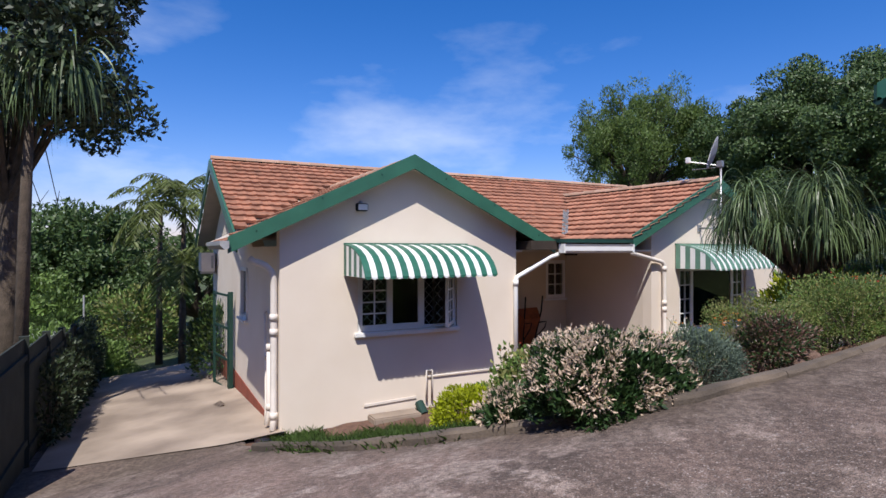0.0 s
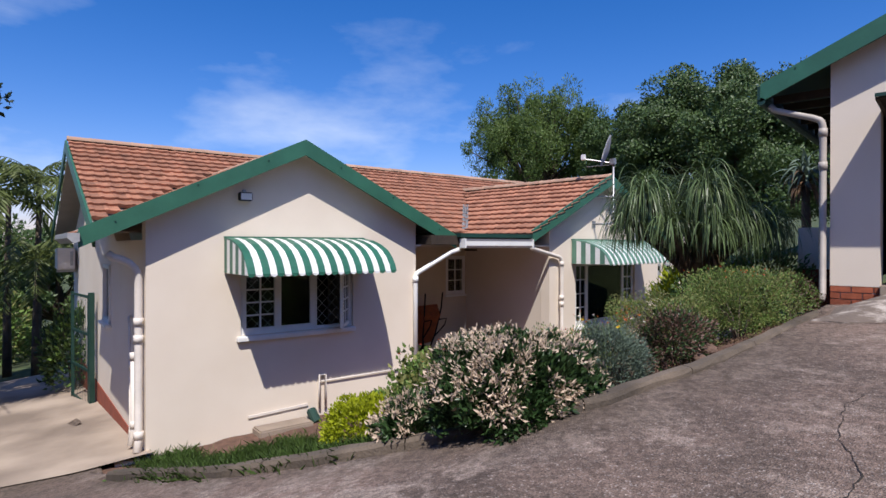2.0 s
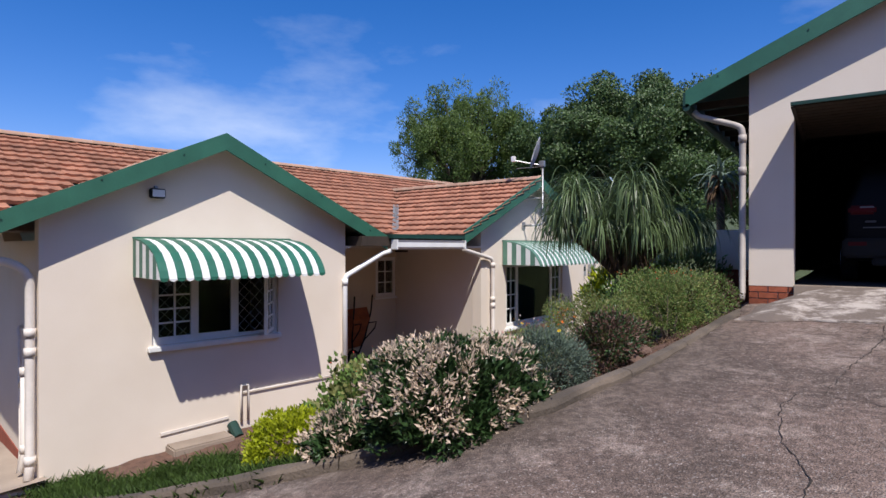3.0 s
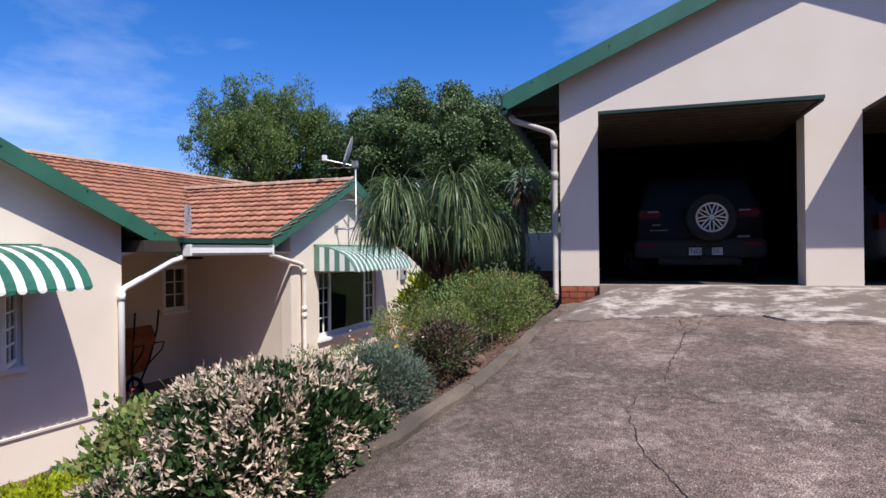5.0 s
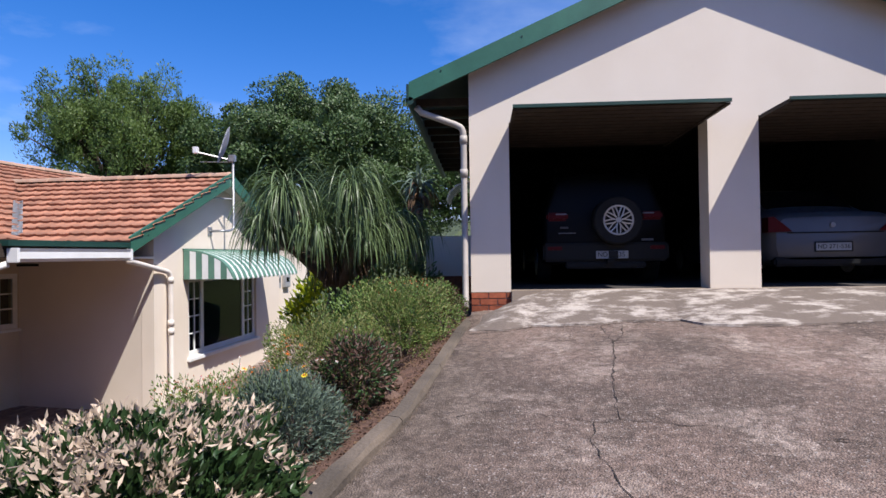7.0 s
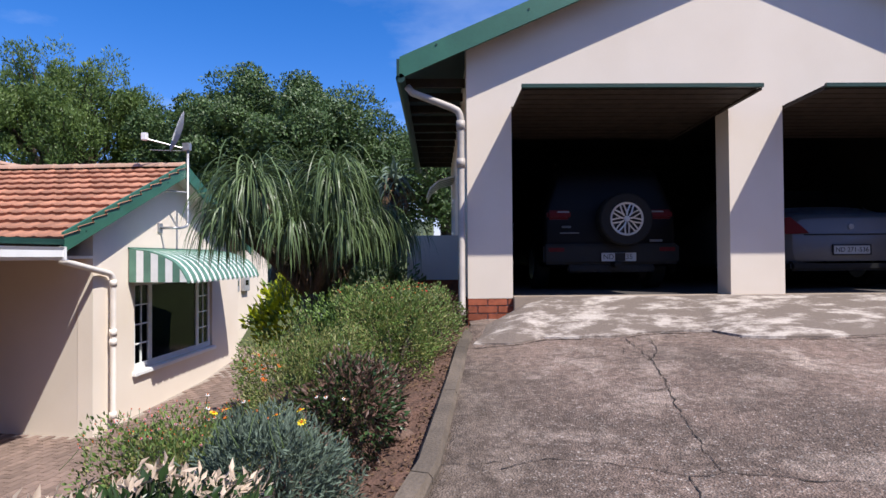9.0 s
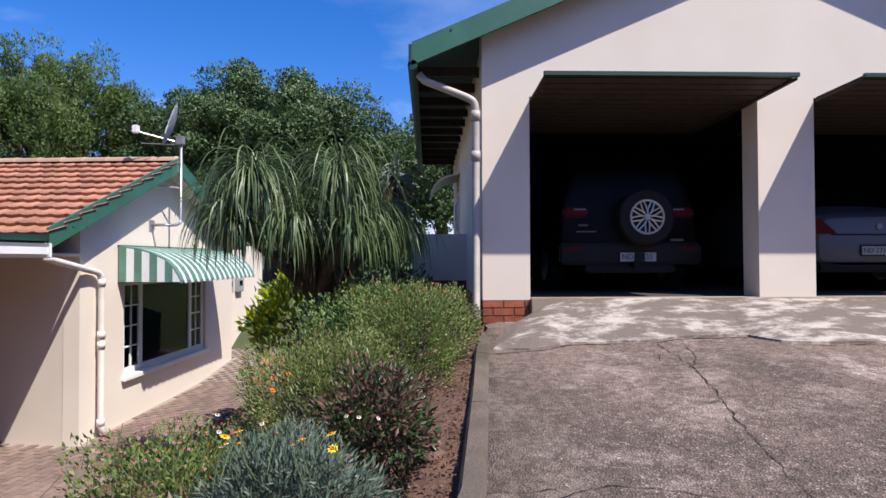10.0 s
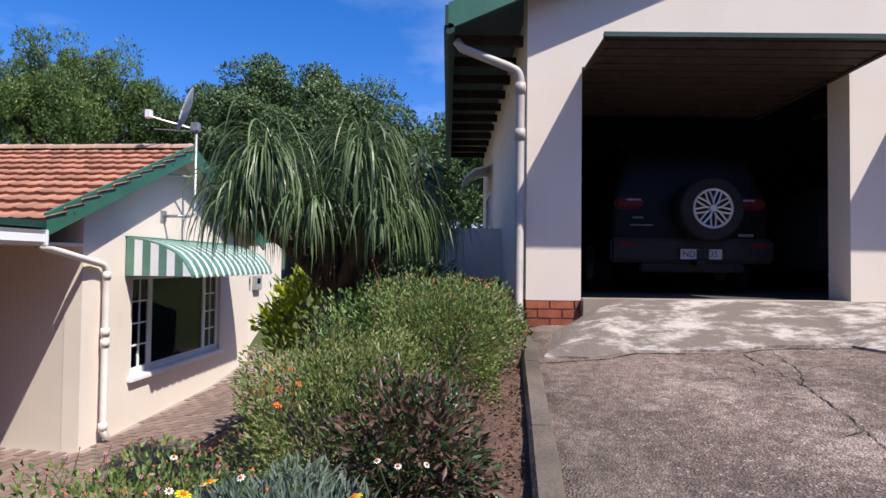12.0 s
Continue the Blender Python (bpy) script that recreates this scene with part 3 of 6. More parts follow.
def roof_plane(name, origin, along, up, nx, ny, keep, single=None):
    """Rows of tiles on a slope: origin at the eave, unit vectors along the eave and up the slope. single picks the tiles that are parts."""
    along, up = Vector(along).normalized(), Vector(up).normalized()
    nrm = along.cross(up).normalized()
    roof = part(name, boxed(0, 0.01, 0, 0.01, 0, 0.01), M_TILE, house)
    roof.data.clear_geometry()
    rest_v, rest_f = [], []
    for j in range(ny):
        for i in range(nx):
            o = Vector(origin) + along * (i * 0.20) + up * (j * 0.30)
            c = o + along * 0.1 + up * 0.15
            if not keep(c):
                continue
            jit = Vector(rng.uniform(-0.004, 0.004, 3))
            rot = Matrix((along, up, nrm)).transposed().to_4x4()
            m = Matrix.Translation(o + jit) @ rot @ Matrix.Rotation(rng.uniform(-0.014, 0.014), 4, "Z") @ Matrix.Rotation(rng.uniform(-0.01, 0.01), 4, "X")
            if single and single(c):
                part("tile", TILE_ME, None, roof, m=m)
            else:
                a = np.array(m)
                k = len(rest_v)
                rest_v += (TVA @ a[:3, :3].T + a[:3, 3]).tolist()
                rest_f += [tuple(q + k for q in f) for f in TF]
    if rest_v:
        part("tiles", mesh_from("tiles", rest_v, rest_f, M_TILE), None, roof, kind="stuff")
    return roof


WE = 6.64
wing_turn = WROT.to_3x3()
roof_plane("roof", WROT @ Vector((WE, 6.1, w_roof(WE))), wing_turn @ Vector((0, -1, 0)), wing_turn @ Vector((1, 0, W_S)), 33, 12,
           lambda c: w_roof(wu(c)) >= m_roof(c.y) - 0.03 and -0.24 < (WINV @ c).y and wu(c) < W_X + 0.02, lambda c: c.y < 3.9)
roof_plane("roof", (-0.40, EAVE_V, m_roof(EAVE_V)), (1, 0, 0), (0, 1, R_S), 66, 16,
           lambda c: m_roof(c.y) > w_roof(wu(c)) - 0.02 and m_roof(c.y) > g1_roof(c.x) - 0.02 and c.y < R_V + 0.02)
roof_plane("roof", (-0.74, 6.0, g1_roof(-0.74) - 0.085), (0, -1, 0), (1, 0, G1_S), 33, 11,
           lambda c: g1_roof(c.x) >= m_roof(c.y) - 0.03 and -0.24 < c.y and c.x < G1_X)
roof_plane("roof", (4.86, -0.27, g1_roof(4.86) - 0.085), (0, 1, 0), (-1, 0, G1_S), 33, 11,
           lambda c: g1_roof(c.x) >= m_roof(c.y) - 0.03 and c.x > G1_X)
roof_plane("roof", WROT @ Vector((12.66, -0.27, w_roof(12.66))), wing_turn @ Vector((0, 1, 0)), wing_turn @ Vector((-1, 0, W_S)), 33, 12,
           lambda c: w_roof(wu(c)) >= m_roof(c.y) - 0.03 and wu(c) > W_X)


def ridge_tile():
    bm = bmesh.new()
    seg, L = 8, 0.42
    rings = []
    for y, s in ((0, 1.06), (0.03, 1.06), (0.05, 1.0), (L, 0.97)):
        rings.append([bm.verts.new((0.115 * s * math.cos(a), y, 0.085 * s * math.sin(a) - 0.02)) for a in [math.pi * k / seg for k in range(seg + 1)]])
    for a, b in zip(rings, rings[1:]):
        for k in range(seg):
            bm.faces.new((a[k], a[k + 1], b[k + 1], b[k]))
    bm.faces.new(rings[0])
    return bm_mesh("ridge_tile", bm, M_RIDGE, True)


RIDGE_ME = ridge_tile()
for k in range(14):
    part("ridge_tile", RIDGE_ME, None, house, m=WROT @ pose(W_X, -0.28 + 0.39 * k, W_Z + 0.045, rng.uniform(-1, 1), 0, rng.uniform(-1.5, 1.5)))
for k in range(34):
    part("ridge_tile", RIDGE_ME, None, house, m=pose(-0.40 + 0.39 * k, R_V, R_Z + 0.045, rng.uniform(-1, 1), 0, -90 + rng.uniform(-1.5, 1.5)))
for k in range(11):
    part("ridge_tile", RIDGE_ME, None, house, m=pose(G1_X, -0.24 + 0.39 * k, G1_Z - 0.075, rng.uniform(-1, 1), 0, rng.uniform(-1.5, 1.5)))
# valley flashing
bm = bmesh.new()
def valley(v):
    """Where the wing's slope meets the main slope."""
    across = W_X - (W_Z - m_roof(v)) / W_S - 7.63 - v * math.sin(radians(6))
    return Vector((7.63 + across / math.cos(radians(6)), v, m_roof(v) + 0.065))


va, vb = valley(EAVE_V + 0.1), valley(EAVE_V + 1.75)
vd = (vb - va).normalized()
vs_ = vd.cross(Vector((0, 0, 1))).normalized()
q = [bm.verts.new(p + vs_ * s + Vector((0, 0, dz))) for p in (va, vb) for s, dz in ((-0.07, 0.015), (0, 0.0), (0.07, 0.015))]
bm.faces.new((q[0], q[1], q[4], q[3]))
bm.faces.new((q[1], q[2], q[5], q[4]))
bmesh.ops.solidify(bm, geom=bm.faces[:], thickness=0.012)
part("valley_flashing", bm, M_LEAD, house, "grey metal valley flashing")

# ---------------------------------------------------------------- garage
# floor concrete darkened behind the threshold: garage shade put into the colour
M_FLOOR_SHADE = mat("shaded_garage_floor", (0.07, 0.06, 0.055), 0.8, var=0.15, scale=2.5)
garage = thing("garage", "cream plastered double garage with green barge boards, doors open", "garage")
GW, GD = 6.50, 6.2
A_X, A_S = 3.25, 0.435
A_Z = 2.57 + A_S * (A_X + 0.73)


def g_roof(x):
    return A_Z - A_S * abs(x - A_X)


OP = [(0.5, 2.94, -0.5, 2.12), (3.55, 5.99, -0.5, 2.12)]
part("wall", wall_mesh(0, GW, -0.02, 2.62, 0, 0.30, [(a, b, -0.02, d) for a, b, c, d in OP], (A_X, A_Z - 0.05, g_roof(0) - 0.05, g_roof(GW) - 0.05)), M_PLASTER, garage)
part("wall", boxed(0, 0.22, 0.30, GD, -0.02, 2.66), M_PLASTER, garage)
part("wall", boxed(GW - 0.22, GW, 0.30, GD, -0.02, 2.66), M_PLASTER, garage)
part("wall", boxed(0, GW, GD, GD + 0.22, -0.02, 2.66), M_PLASTER, garage)
# black sheets added over the garage plaster to deepen the shade inside
part("shade_lining", boxed(0.22, GW - 0.22, GD - 0.03, GD - 0.004, 0.0, 2.658), M_ROOM_SHADE, garage)
part("shade_lining", boxed(0.224, 0.25, 0.31, GD - 0.04, 0.0, 2.658), M_ROOM_SHADE, garage)
part("shade_lining", boxed(GW - 0.25, GW - 0.224, 0.31, GD - 0.04, 0.0, 2.658), M_ROOM_SHADE, garage)
part("floor_slab", boxed(0.5, GW, 0.12, GD, -0.35, 0.0), M_FLOOR_SHADE, garage, "concrete garage floor with its shade put into the colour")
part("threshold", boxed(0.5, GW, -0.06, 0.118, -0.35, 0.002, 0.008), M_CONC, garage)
part("ceiling", boxed(0.2, GW - 0.2, 0.28, GD, 2.66, 2.70), M_ROOM_SHADE, garage)
for xe in (-0.73, GW + 0.73):
    barge(A_X, A_Z, A_S, xe, -0.26, garage, I4, depth=0.215)
    bm = bmesh.new()
    prism(bm, [(A_X, g_roof(A_X)), (xe, g_roof(xe)), (xe, g_roof(xe) - 0.04), (A_X, g_roof(A_X) - 0.04)], "y", -0.22, GD + 0.4)
    part("roof_sheet", bm, M_GREEN_D, garage)
for k in range(11):
    part("rafter", boxed(-0.70, 0.0, 0.30 + 0.58 * k, 0.35 + 0.58 * k, 2.43, 2.53), M_WOOD_D, garage)
part("side_fascia", boxed(-0.76, -0.73, -0.28, GD + 0.4, 2.38, 2.56), M_GREEN_D, garage)


def tilt_door(x0, x1):
    """A tilt-up door swung open, its lower edge standing out in front of the opening."""
    d = thing("garage_door", "open dark tilt-up garage door with a green painted lip", "garage door", group="garage doors")
    bm = bmesh.new()
    m = Matrix.Translation((x0, -0.675, 2.13)) @ Matrix.Rotation(radians(-1.5), 4, "X")
    box(bm, 0.02, x1 - x0 - 0.02, 0.0, 2.2, 0.0, 0.02, m=m)
    part("panel", bm, M_WOOD_D, d)
    for k in range(13):
        part("slat", box(bmesh.new(), 0.03, x1 - x0 - 0.03, 0.05 + 0.165 * k, 0.19 + 0.165 * k, -0.012, 0.0, m=m), M_WOOD_D, d)
    part("lip", box(bmesh.new(), 0.0, x1 - x0, -0.035, 0.0, -0.012, 0.026, m=m), M_GREEN_D, d)
    for xx in (0.0, x1 - x0 - 0.04):
        part("rail", box(bmesh.new(), xx, xx + 0.04, 0.0, 2.2, -0.035, -0.013, m=m), M_WOOD_D, d)
    return d


for a, b, _, _ in OP:
    tilt_door(a + 0.01, b - 0.01)


# ---- windows, awnings, gutters and pipes of the house
def casement(u0, u1, z0, z1, v, cols, rows, parent, fw=0.05, bar=0.022, m=None, name="sash"):
    """A white glazed sash with glazing bars and one pane to each opening."""
    bm = bmesh.new()
    t = 0.045
    box(bm, u0, u0 + fw, v, v + t, z0, z1)
    box(bm, u1 - fw, u1, v, v + t, z0, z1)
    box(bm, u0 + fw, u1 - fw, v, v + t, z0, z0 + fw)
    box(bm, u0 + fw, u1 - fw, v, v + t, z1 - fw, z1)
    sash = part(name, bm, M_WHITE, parent, m=m)
    cw_, rh = (u1 - u0 - 2 * fw) / cols, (z1 - z0 - 2 * fw) / rows
    for c in range(1, cols):
        x = u0 + fw + c * cw_
        part("glazing_bar", boxed(x - bar / 2, x + bar / 2, v + 0.008, v + 0.036, z0 + fw, z1 - fw), M_WHITE, sash)
    for r in range(1, rows):
        z = z0 + fw + r * rh
        part("glazing_bar", boxed(u0 + fw, u1 - fw, v + 0.010, v + 0.034, z - bar / 2, z + bar / 2), M_WHITE, sash)
    for c in range(cols):
        for r in range(rows):
            x, z = u0 + fw + c * cw_, z0 + fw + r * rh
            ob = part("pane", boxed(x, x + cw_, v + 0.020, v + 0.024, z, z + rh), M_GLASS, sash)
            ob.visible_shadow = False
    return sash


def window(u0, u1, z0, z1, v, label, mtx=HOUSE):
    """An outer frame set into an opening, with a sill."""
    bm = bmesh.new()
    f = 0.045
    box(bm, u0, u0 + f, v, v + 0.07, z0, z1)
    box(bm, u1 - f, u1, v, v + 0.07, z0, z1)
    box(bm, u0 + f, u1 - f, v, v + 0.07, z0, z0 + f)
    box(bm, u0 + f, u1 - f, v, v + 0.07, z1 - f, z1)
    w = thing("window", label, "window", mtx)
    part("window_frame", bm, M_WHITE, w)
    return w


def lattice(u0, u1, z0, z1, v, parent, pitch=0.16):
    """Diamond burglar bars behind the glass."""
    bm = bmesh.new()
    h = z1 - z0
    k = u0 - h
    while k < u1:
        for s in (1, -1):
            pts = []
            for i in range(13):
                t = h * i / 12
                x = k + t if s > 0 else k + h - t
                if u0 <= x <= u1:
                    pts.append((x, v, z0 + t))
            if len(pts) > 1:
                tube(bm, [pts[0], pts[-1]], 0.0045, 5)
        k += pitch
    return part("burglar_bar_grid", bm, M_LEAD, parent, "grey diamond burglar bars")


# front window: fixed centre light, closed left sash, right sash swung open
w1 = window(*WIN1, 0.05, "white timber window with one sash open under a striped awning")
u0, u1, z0, z1 = WIN1
casement(u0 + 0.045, 1.76, z0 + 0.045, z1 - 0.045, 0.045, 2, 4, w1)
casement(1.76, 2.32, z0 + 0.045, z1 - 0.045, 0.045, 1, 1, w1)
m_open = Matrix.Translation((u1 - 0.05, 0.03, 0)) @ Matrix.Rotation(radians(52), 4, "Z")
casement(-0.56, 0.0, z0 + 0.045, z1 - 0.045, 0.0, 2, 4, w1, m=m_open)
part("mullion", boxed(2.32, 2.38, 0.05, 0.12, z0 + 0.045, z1 - 0.045), M_WHITE, w1)
lattice(u0 + 0.05, 1.74, z0 + 0.05, z1 - 0.05, 0.14, w1)
lattice(2.36, u1 - 0.05, z0 + 0.05, z1 - 0.05, 0.14, w1)
part("window_sill", boxed(u0 - 0.06, u1 + 0.02, -0.075, 0.05, z0 - 0.075, z0 - 0.003, 0.012), M_WHITE, w1)
# wing window
w2 = window(*WIN2, 0.05, "wide white timber window with a large fixed pane", WING)
u0, u1, z0, z1 = WIN2
casement(u0 + 0.045, 9.14, z0 + 0.045, z1 - 0.045, 0.045, 2, 4, w2)
casement(9.14, 10.78, z0 + 0.045, z1 - 0.045, 0.045, 1, 1, w2)
casement(10.78, u1 - 0.045, z0 + 0.045, z1 - 0.045, 0.045, 2, 4, w2)
lattice(u0 + 0.06, 9.12, z0 + 0.05, z1 - 0.05, 0.15, w2, 0.2)
part("window_sill", boxed(u0 - 0.06, u1 + 0.04, -0.075, 0.05, z0 - 0.075, z0 - 0.003, 0.012), M_WHITE, w2)
# recess window
w3 = window(*RWIN[:2], *RWIN[2:], 2.72, "small white six-pane window in the shaded recess")
casement(RWIN[0] + 0.045, RWIN[1] - 0.045, RWIN[2] + 0.045, RWIN[3] - 0.045, 2.715, 2, 3, w3, fw=0.04)
part("window_sill", boxed(RWIN[0] - 0.05, RWIN[1] + 0.05, 2.65, 2.72, RWIN[2] - 0.05, RWIN[2] - 0.003, 0.008), M_WHITE, w3)
# side window, seen edge-on
w4 = thing("window", "white framed window in the side wall of the house", "window", HOUSE)
bm = bmesh.new()
for a, b, c, d in ((SWIN[0], SWIN[0] + 0.07, SWIN[2], SWIN[3]), (SWIN[1] - 0.07, SWIN[1], SWIN[2], SWIN[3]), (SWIN[0], SWIN[1], SWIN[2], SWIN[2] + 0.07), (SWIN[0], SWIN[1], SWIN[3] - 0.07, SWIN[3])):
    box(bm, -0.03, 0.06, a, b, c, d)
part("window_frame", bm, M_WHITE, w4)
part("pane", boxed(0.02, 0.026, SWIN[0] + 0.07, SWIN[1] - 0.07, SWIN[2] + 0.07, SWIN[3] - 0.07), M_GLASS, w4)
part("window_sill", boxed(-0.10, 0.0, SWIN[0] - 0.06, SWIN[1] + 0.06, SWIN[2] - 0.06, SWIN[2] - 0.003, 0.01), M_WHITE, w4)


def awning(u0, u1, top, low, reach, n, label, share=0.56, mtx=HOUSE, green=M_STRIPE_G):
    """A bowed metal awning of alternating green and white strips with striped cheeks."""
    a = thing("awning", label, "awning", mtx, group="striped window awnings")
    f = [(0.0, 1.0), (0.30, 0.93), (0.55, 0.80), (0.75, 0.62), (0.88, 0.40), (0.96, 0.18), (1.0, 0.0)]
    prof = [(-0.02 - reach * p, low + (top - low) * q) for p, q in f]
    w = (u1 - u0) / n
    for k in range(n):
        g = k % 2 == 0
        bm = bmesh.new()
        x0, x1, lift = u0 + k * w - (0 if g else (share - 0.5) * -w), u0 + (k + 1) * w + ((share - 0.5) * w if g else 0.0), 0.006 if g else 0.0
        pr = [(y, z + lift) for y, z in prof] + [(y + 0.006, z - 0.012) for y, z in prof[::-1]]
        prism(bm, pr, "x", x0 + 0.001, x1 - 0.001)
        part("strip", bm, green if g else M_STRIPE_W, a)
        # scalloped tip
        bm = bmesh.new()
        arc = [(x0 + w * (0.5 + 0.48 * math.cos(t)), low - 0.035 * math.sin(t)) for t in [math.pi * i / 6 for i in range(7)]]
        prism(bm, arc, "y", prof[-1][0], prof[-1][0] + 0.008)
        part("scallop", bm, green if g else M_STRIPE_W, a)
    m = 8
    for xs_ in (u0, u1 - 0.008):
        for k in range(m):
            y0, y1 = -0.02 - reach * k / m, -0.02 - reach * (k + 1) / m
            zz = [float(np.interp(-y, [-p[0] for p in prof], [p[1] for p in prof])) - 0.014 for y in (y0, y1)]
            bm = bmesh.new()
            prism(bm, [(y0, low - 0.01), (y1 + 0.002, low - 0.01), (y1 + 0.002, max(zz[1], low)), (y0, zz[0])], "x", xs_, xs_ + 0.008)
            part("cheek_strip", bm, green if k % 2 == 0 else M_STRIPE_W, a)
    part("head_rail", boxed(u0, u1, -0.035, 0.0, top - 0.01, top + 0.02), M_GREEN, a)
    bm = bmesh.new()
    tube(bm, [(u0 + 0.02, prof[-1][0] + 0.02, low + 0.01), (u1 - 0.02, prof[-1][0] + 0.02, low + 0.01)], 0.012, 8)
    part("front_rail", bm, M_STEEL, a)
    return a


awning(0.97, 3.17, 0.585, 0.11, 0.95, 23, "bowed green and white striped metal awning over the front window")
awning(8.44, 11.40, 0.615, 0.10, 0.92, 29, "faded green and white striped metal awning over the wing window", 0.74, WING, M_STRIPE_F)


def run_pipe(name, label, pts, r, joints=(), mat_=None, feet=True, mtx=HOUSE, category="drain pipe"):
    """A painted down pipe with collars and wall clips."""
    p = thing(name, label, category, mtx)
    bm = bmesh.new()
    tube(bm, pts, r, 12)
    part("pipe", bm, mat_ or M_PIPE, p, smooth=True)
    for j in joints:
        bm = bmesh.new()
        tube(bm, [(j[0], j[1], j[2] - 0.05), (j[0], j[1], j[2] + 0.05)], r * 1.22, 12)
        part("collar", bm, mat_ or M_PIPE, p, smooth=True)
    return p


def bend(a, b, c, n=5):
    a, b, c = Vector(a), Vector(b), Vector(c)
    return [tuple((1 - t) ** 2 * a + 2 * t * (1 - t) * b + t * t * c) for t in [i / n for i in range(n + 1)]]


run_pipe("down_pipe", "thick cream down pipe at the house corner", [(-0.42, 0.05, 0.38)] + bend((-0.36, 0.05, 0.33), (-0.08, 0.06, 0.27), (-0.07, 0.08, 0.05)) + [(-0.07, 0.08, -2.0), (-0.10, 0.02, -2.16)], 0.05,
         [(-0.07, 0.08, -0.50), (-0.07, 0.08, -0.72), (-0.07, 0.08, -1.95)])
run_pipe("waste_pipe", "short cream waste pipe beside the corner", [(-0.07, 0.42, -0.98), (-0.07, 0.42, -1.95), (-0.12, 0.36, -2.16)], 0.04, [(-0.07, 0.42, -0.99), (-0.07, 0.42, -1.9)])
run_pipe("waste_pipe", "thin cream water pipe on the side wall", bend((0.0, 1.0, -0.52), (-0.06, 1.0, -0.50), (-0.05, 0.86, -0.62)) + [(-0.05, 0.80, -2.0), (-0.08, 0.7, -2.2)], 0.018, [(-0.05, 0.82, -1.2)])
run_pipe("gully_drain", "cream drain gully block at the wall foot", [(-0.36, -0.06, -2.235), (-0.02, -0.06, -2.235)], 0.045)
run_pipe("down_pipe", "white down pipe at the recess corner", [(4.95, -0.30, 0.42), (4.80, -0.24, 0.37), (4.28, -0.06, 0.05)] + bend((4.24, -0.05, 0.03), (4.16, -0.05, 0.0), (4.16, -0.05, -0.08)) + [(4.16, -0.05, -1.9)], 0.042, [(4.16, -0.05, -0.10)], M_WHITE)
run_pipe("down_pipe", "cream down pipe on the wing wall", [(6.72, -0.30, 0.44), (6.85, -0.27, 0.42), (7.75, -0.06, 0.27)] + bend((7.86, -0.05, 0.25), (7.95, -0.05, 0.23), (7.96, -0.05, 0.12)) + [(7.96, -0.05, -1.86), (7.96, -0.11, -1.96)], 0.042,
         [(7.96, -0.05, 0.10), (7.96, -0.05, -0.62), (7.96, -0.05, -0.76), (7.96, -0.05, -1.82)])
run_pipe("water_pipe", "cream water pipe along the wall foot", [(2.40, -0.03, -1.60), (4.1, -0.03, -1.60)], 0.011)
run_pipe("water_pipe", "pair of cream water pipes rising to a tee", [(2.38, -0.04, -2.0), (2.38, -0.04, -1.50), (2.48, -0.04, -1.50), (2.48, -0.04, -2.0)], 0.02)

gut = thing("gutter", "white box gutter across the recess", "gutter", HOUSE)
bm = bmesh.new()
prism(bm, [(-0.48, 0.56), (-0.50, 0.60), (-0.34, 0.60), (-0.34, 0.44), (-0.44, 0.44), (-0.48, 0.48)], "x", 4.93, 6.60)
part("trough", bm, M_WHITE, gut)
for x in (4.90, 6.60):
    part("end_cap", boxed(x, x + 0.03, -0.505, -0.335, 0.435, 0.605, 0.008), M_WHITE, gut)
part("flashing", boxed(4.86, 6.68, -0.42, -0.25, 0.63, 0.70), M_GREEN_D, gut)
gut2 = thing("gutter", "grey gutter end along the side eave", "gutter", HOUSE)
bm = bmesh.new()
prism(bm, [(-0.86, 0.56), (-0.86, 0.62), (-0.74, 0.62), (-0.74, 0.52), (-0.80, 0.50)], "y", -0.36, 1.6)
part("trough", bm, M_LEAD, gut2)

# flood light
fl = thing("flood_light", "small flood light with a pale front on the gable", "light", HOUSE)
part("case", boxed(1.15, 1.33, -0.13, -0.03, 1.10, 1.22, 0.012), M_BLACK, fl)
part("lens", boxed(1.165, 1.315, -0.138, -0.131, 1.115, 1.205), M_WHITE, fl)
part("bracket", boxed(1.22, 1.26, -0.05, 0.0, 1.20, 1.26), M_STEEL, fl)

# satellite dish on a bent pole
M_DISH = mat("light_grey_dish_paint", (0.52, 0.52, 0.53), 0.45, var=0.05, scale=9, bump=0.0)
dish = thing("satellite_dish", "grey satellite dish on a bent steel pole bolted to the gable", "satellite dish", WING @ Matrix.Translation((0.16, 0, 0.06)))
bm = bmesh.new()
tube(bm, [(9.18, -0.0, 0.92), (9.18, -0.22, 0.92)] + bend((9.20, -0.28, 0.92), (9.50, -0.32, 0.92), (9.52, -0.32, 1.02)) + [(9.52, -0.32, 2.41)], 0.024, 10)
part("pole", bm, M_STEEL, dish, smooth=True)
bm = bmesh.new()
tube(bm, [(9.05, 0.0, 1.56), (9.50, -0.30, 1.56)], 0.016, 8)
part("strut", bm, M_STEEL, dish)
part("wall_plate", boxed(9.11, 9.25, -0.02, 0.0, 0.84, 1.0), M_STEEL, dish)
bm = bmesh.new()
R, rings = 0.38, []
for i in range(7):
    r = R * i / 6
    z = 0.07 * (r / R) ** 2
    rings.append([bm.verts.new((r * 0.9 * math.cos(a), r * math.sin(a), z)) for a in [2 * math.pi * k / 24 for k in range(24)]] if i else [bm.verts.new((0, 0, 0))])
for k in range(24):
    bm.faces.new((rings[0][0], rings[1][k], rings[1][(k + 1) % 24]))
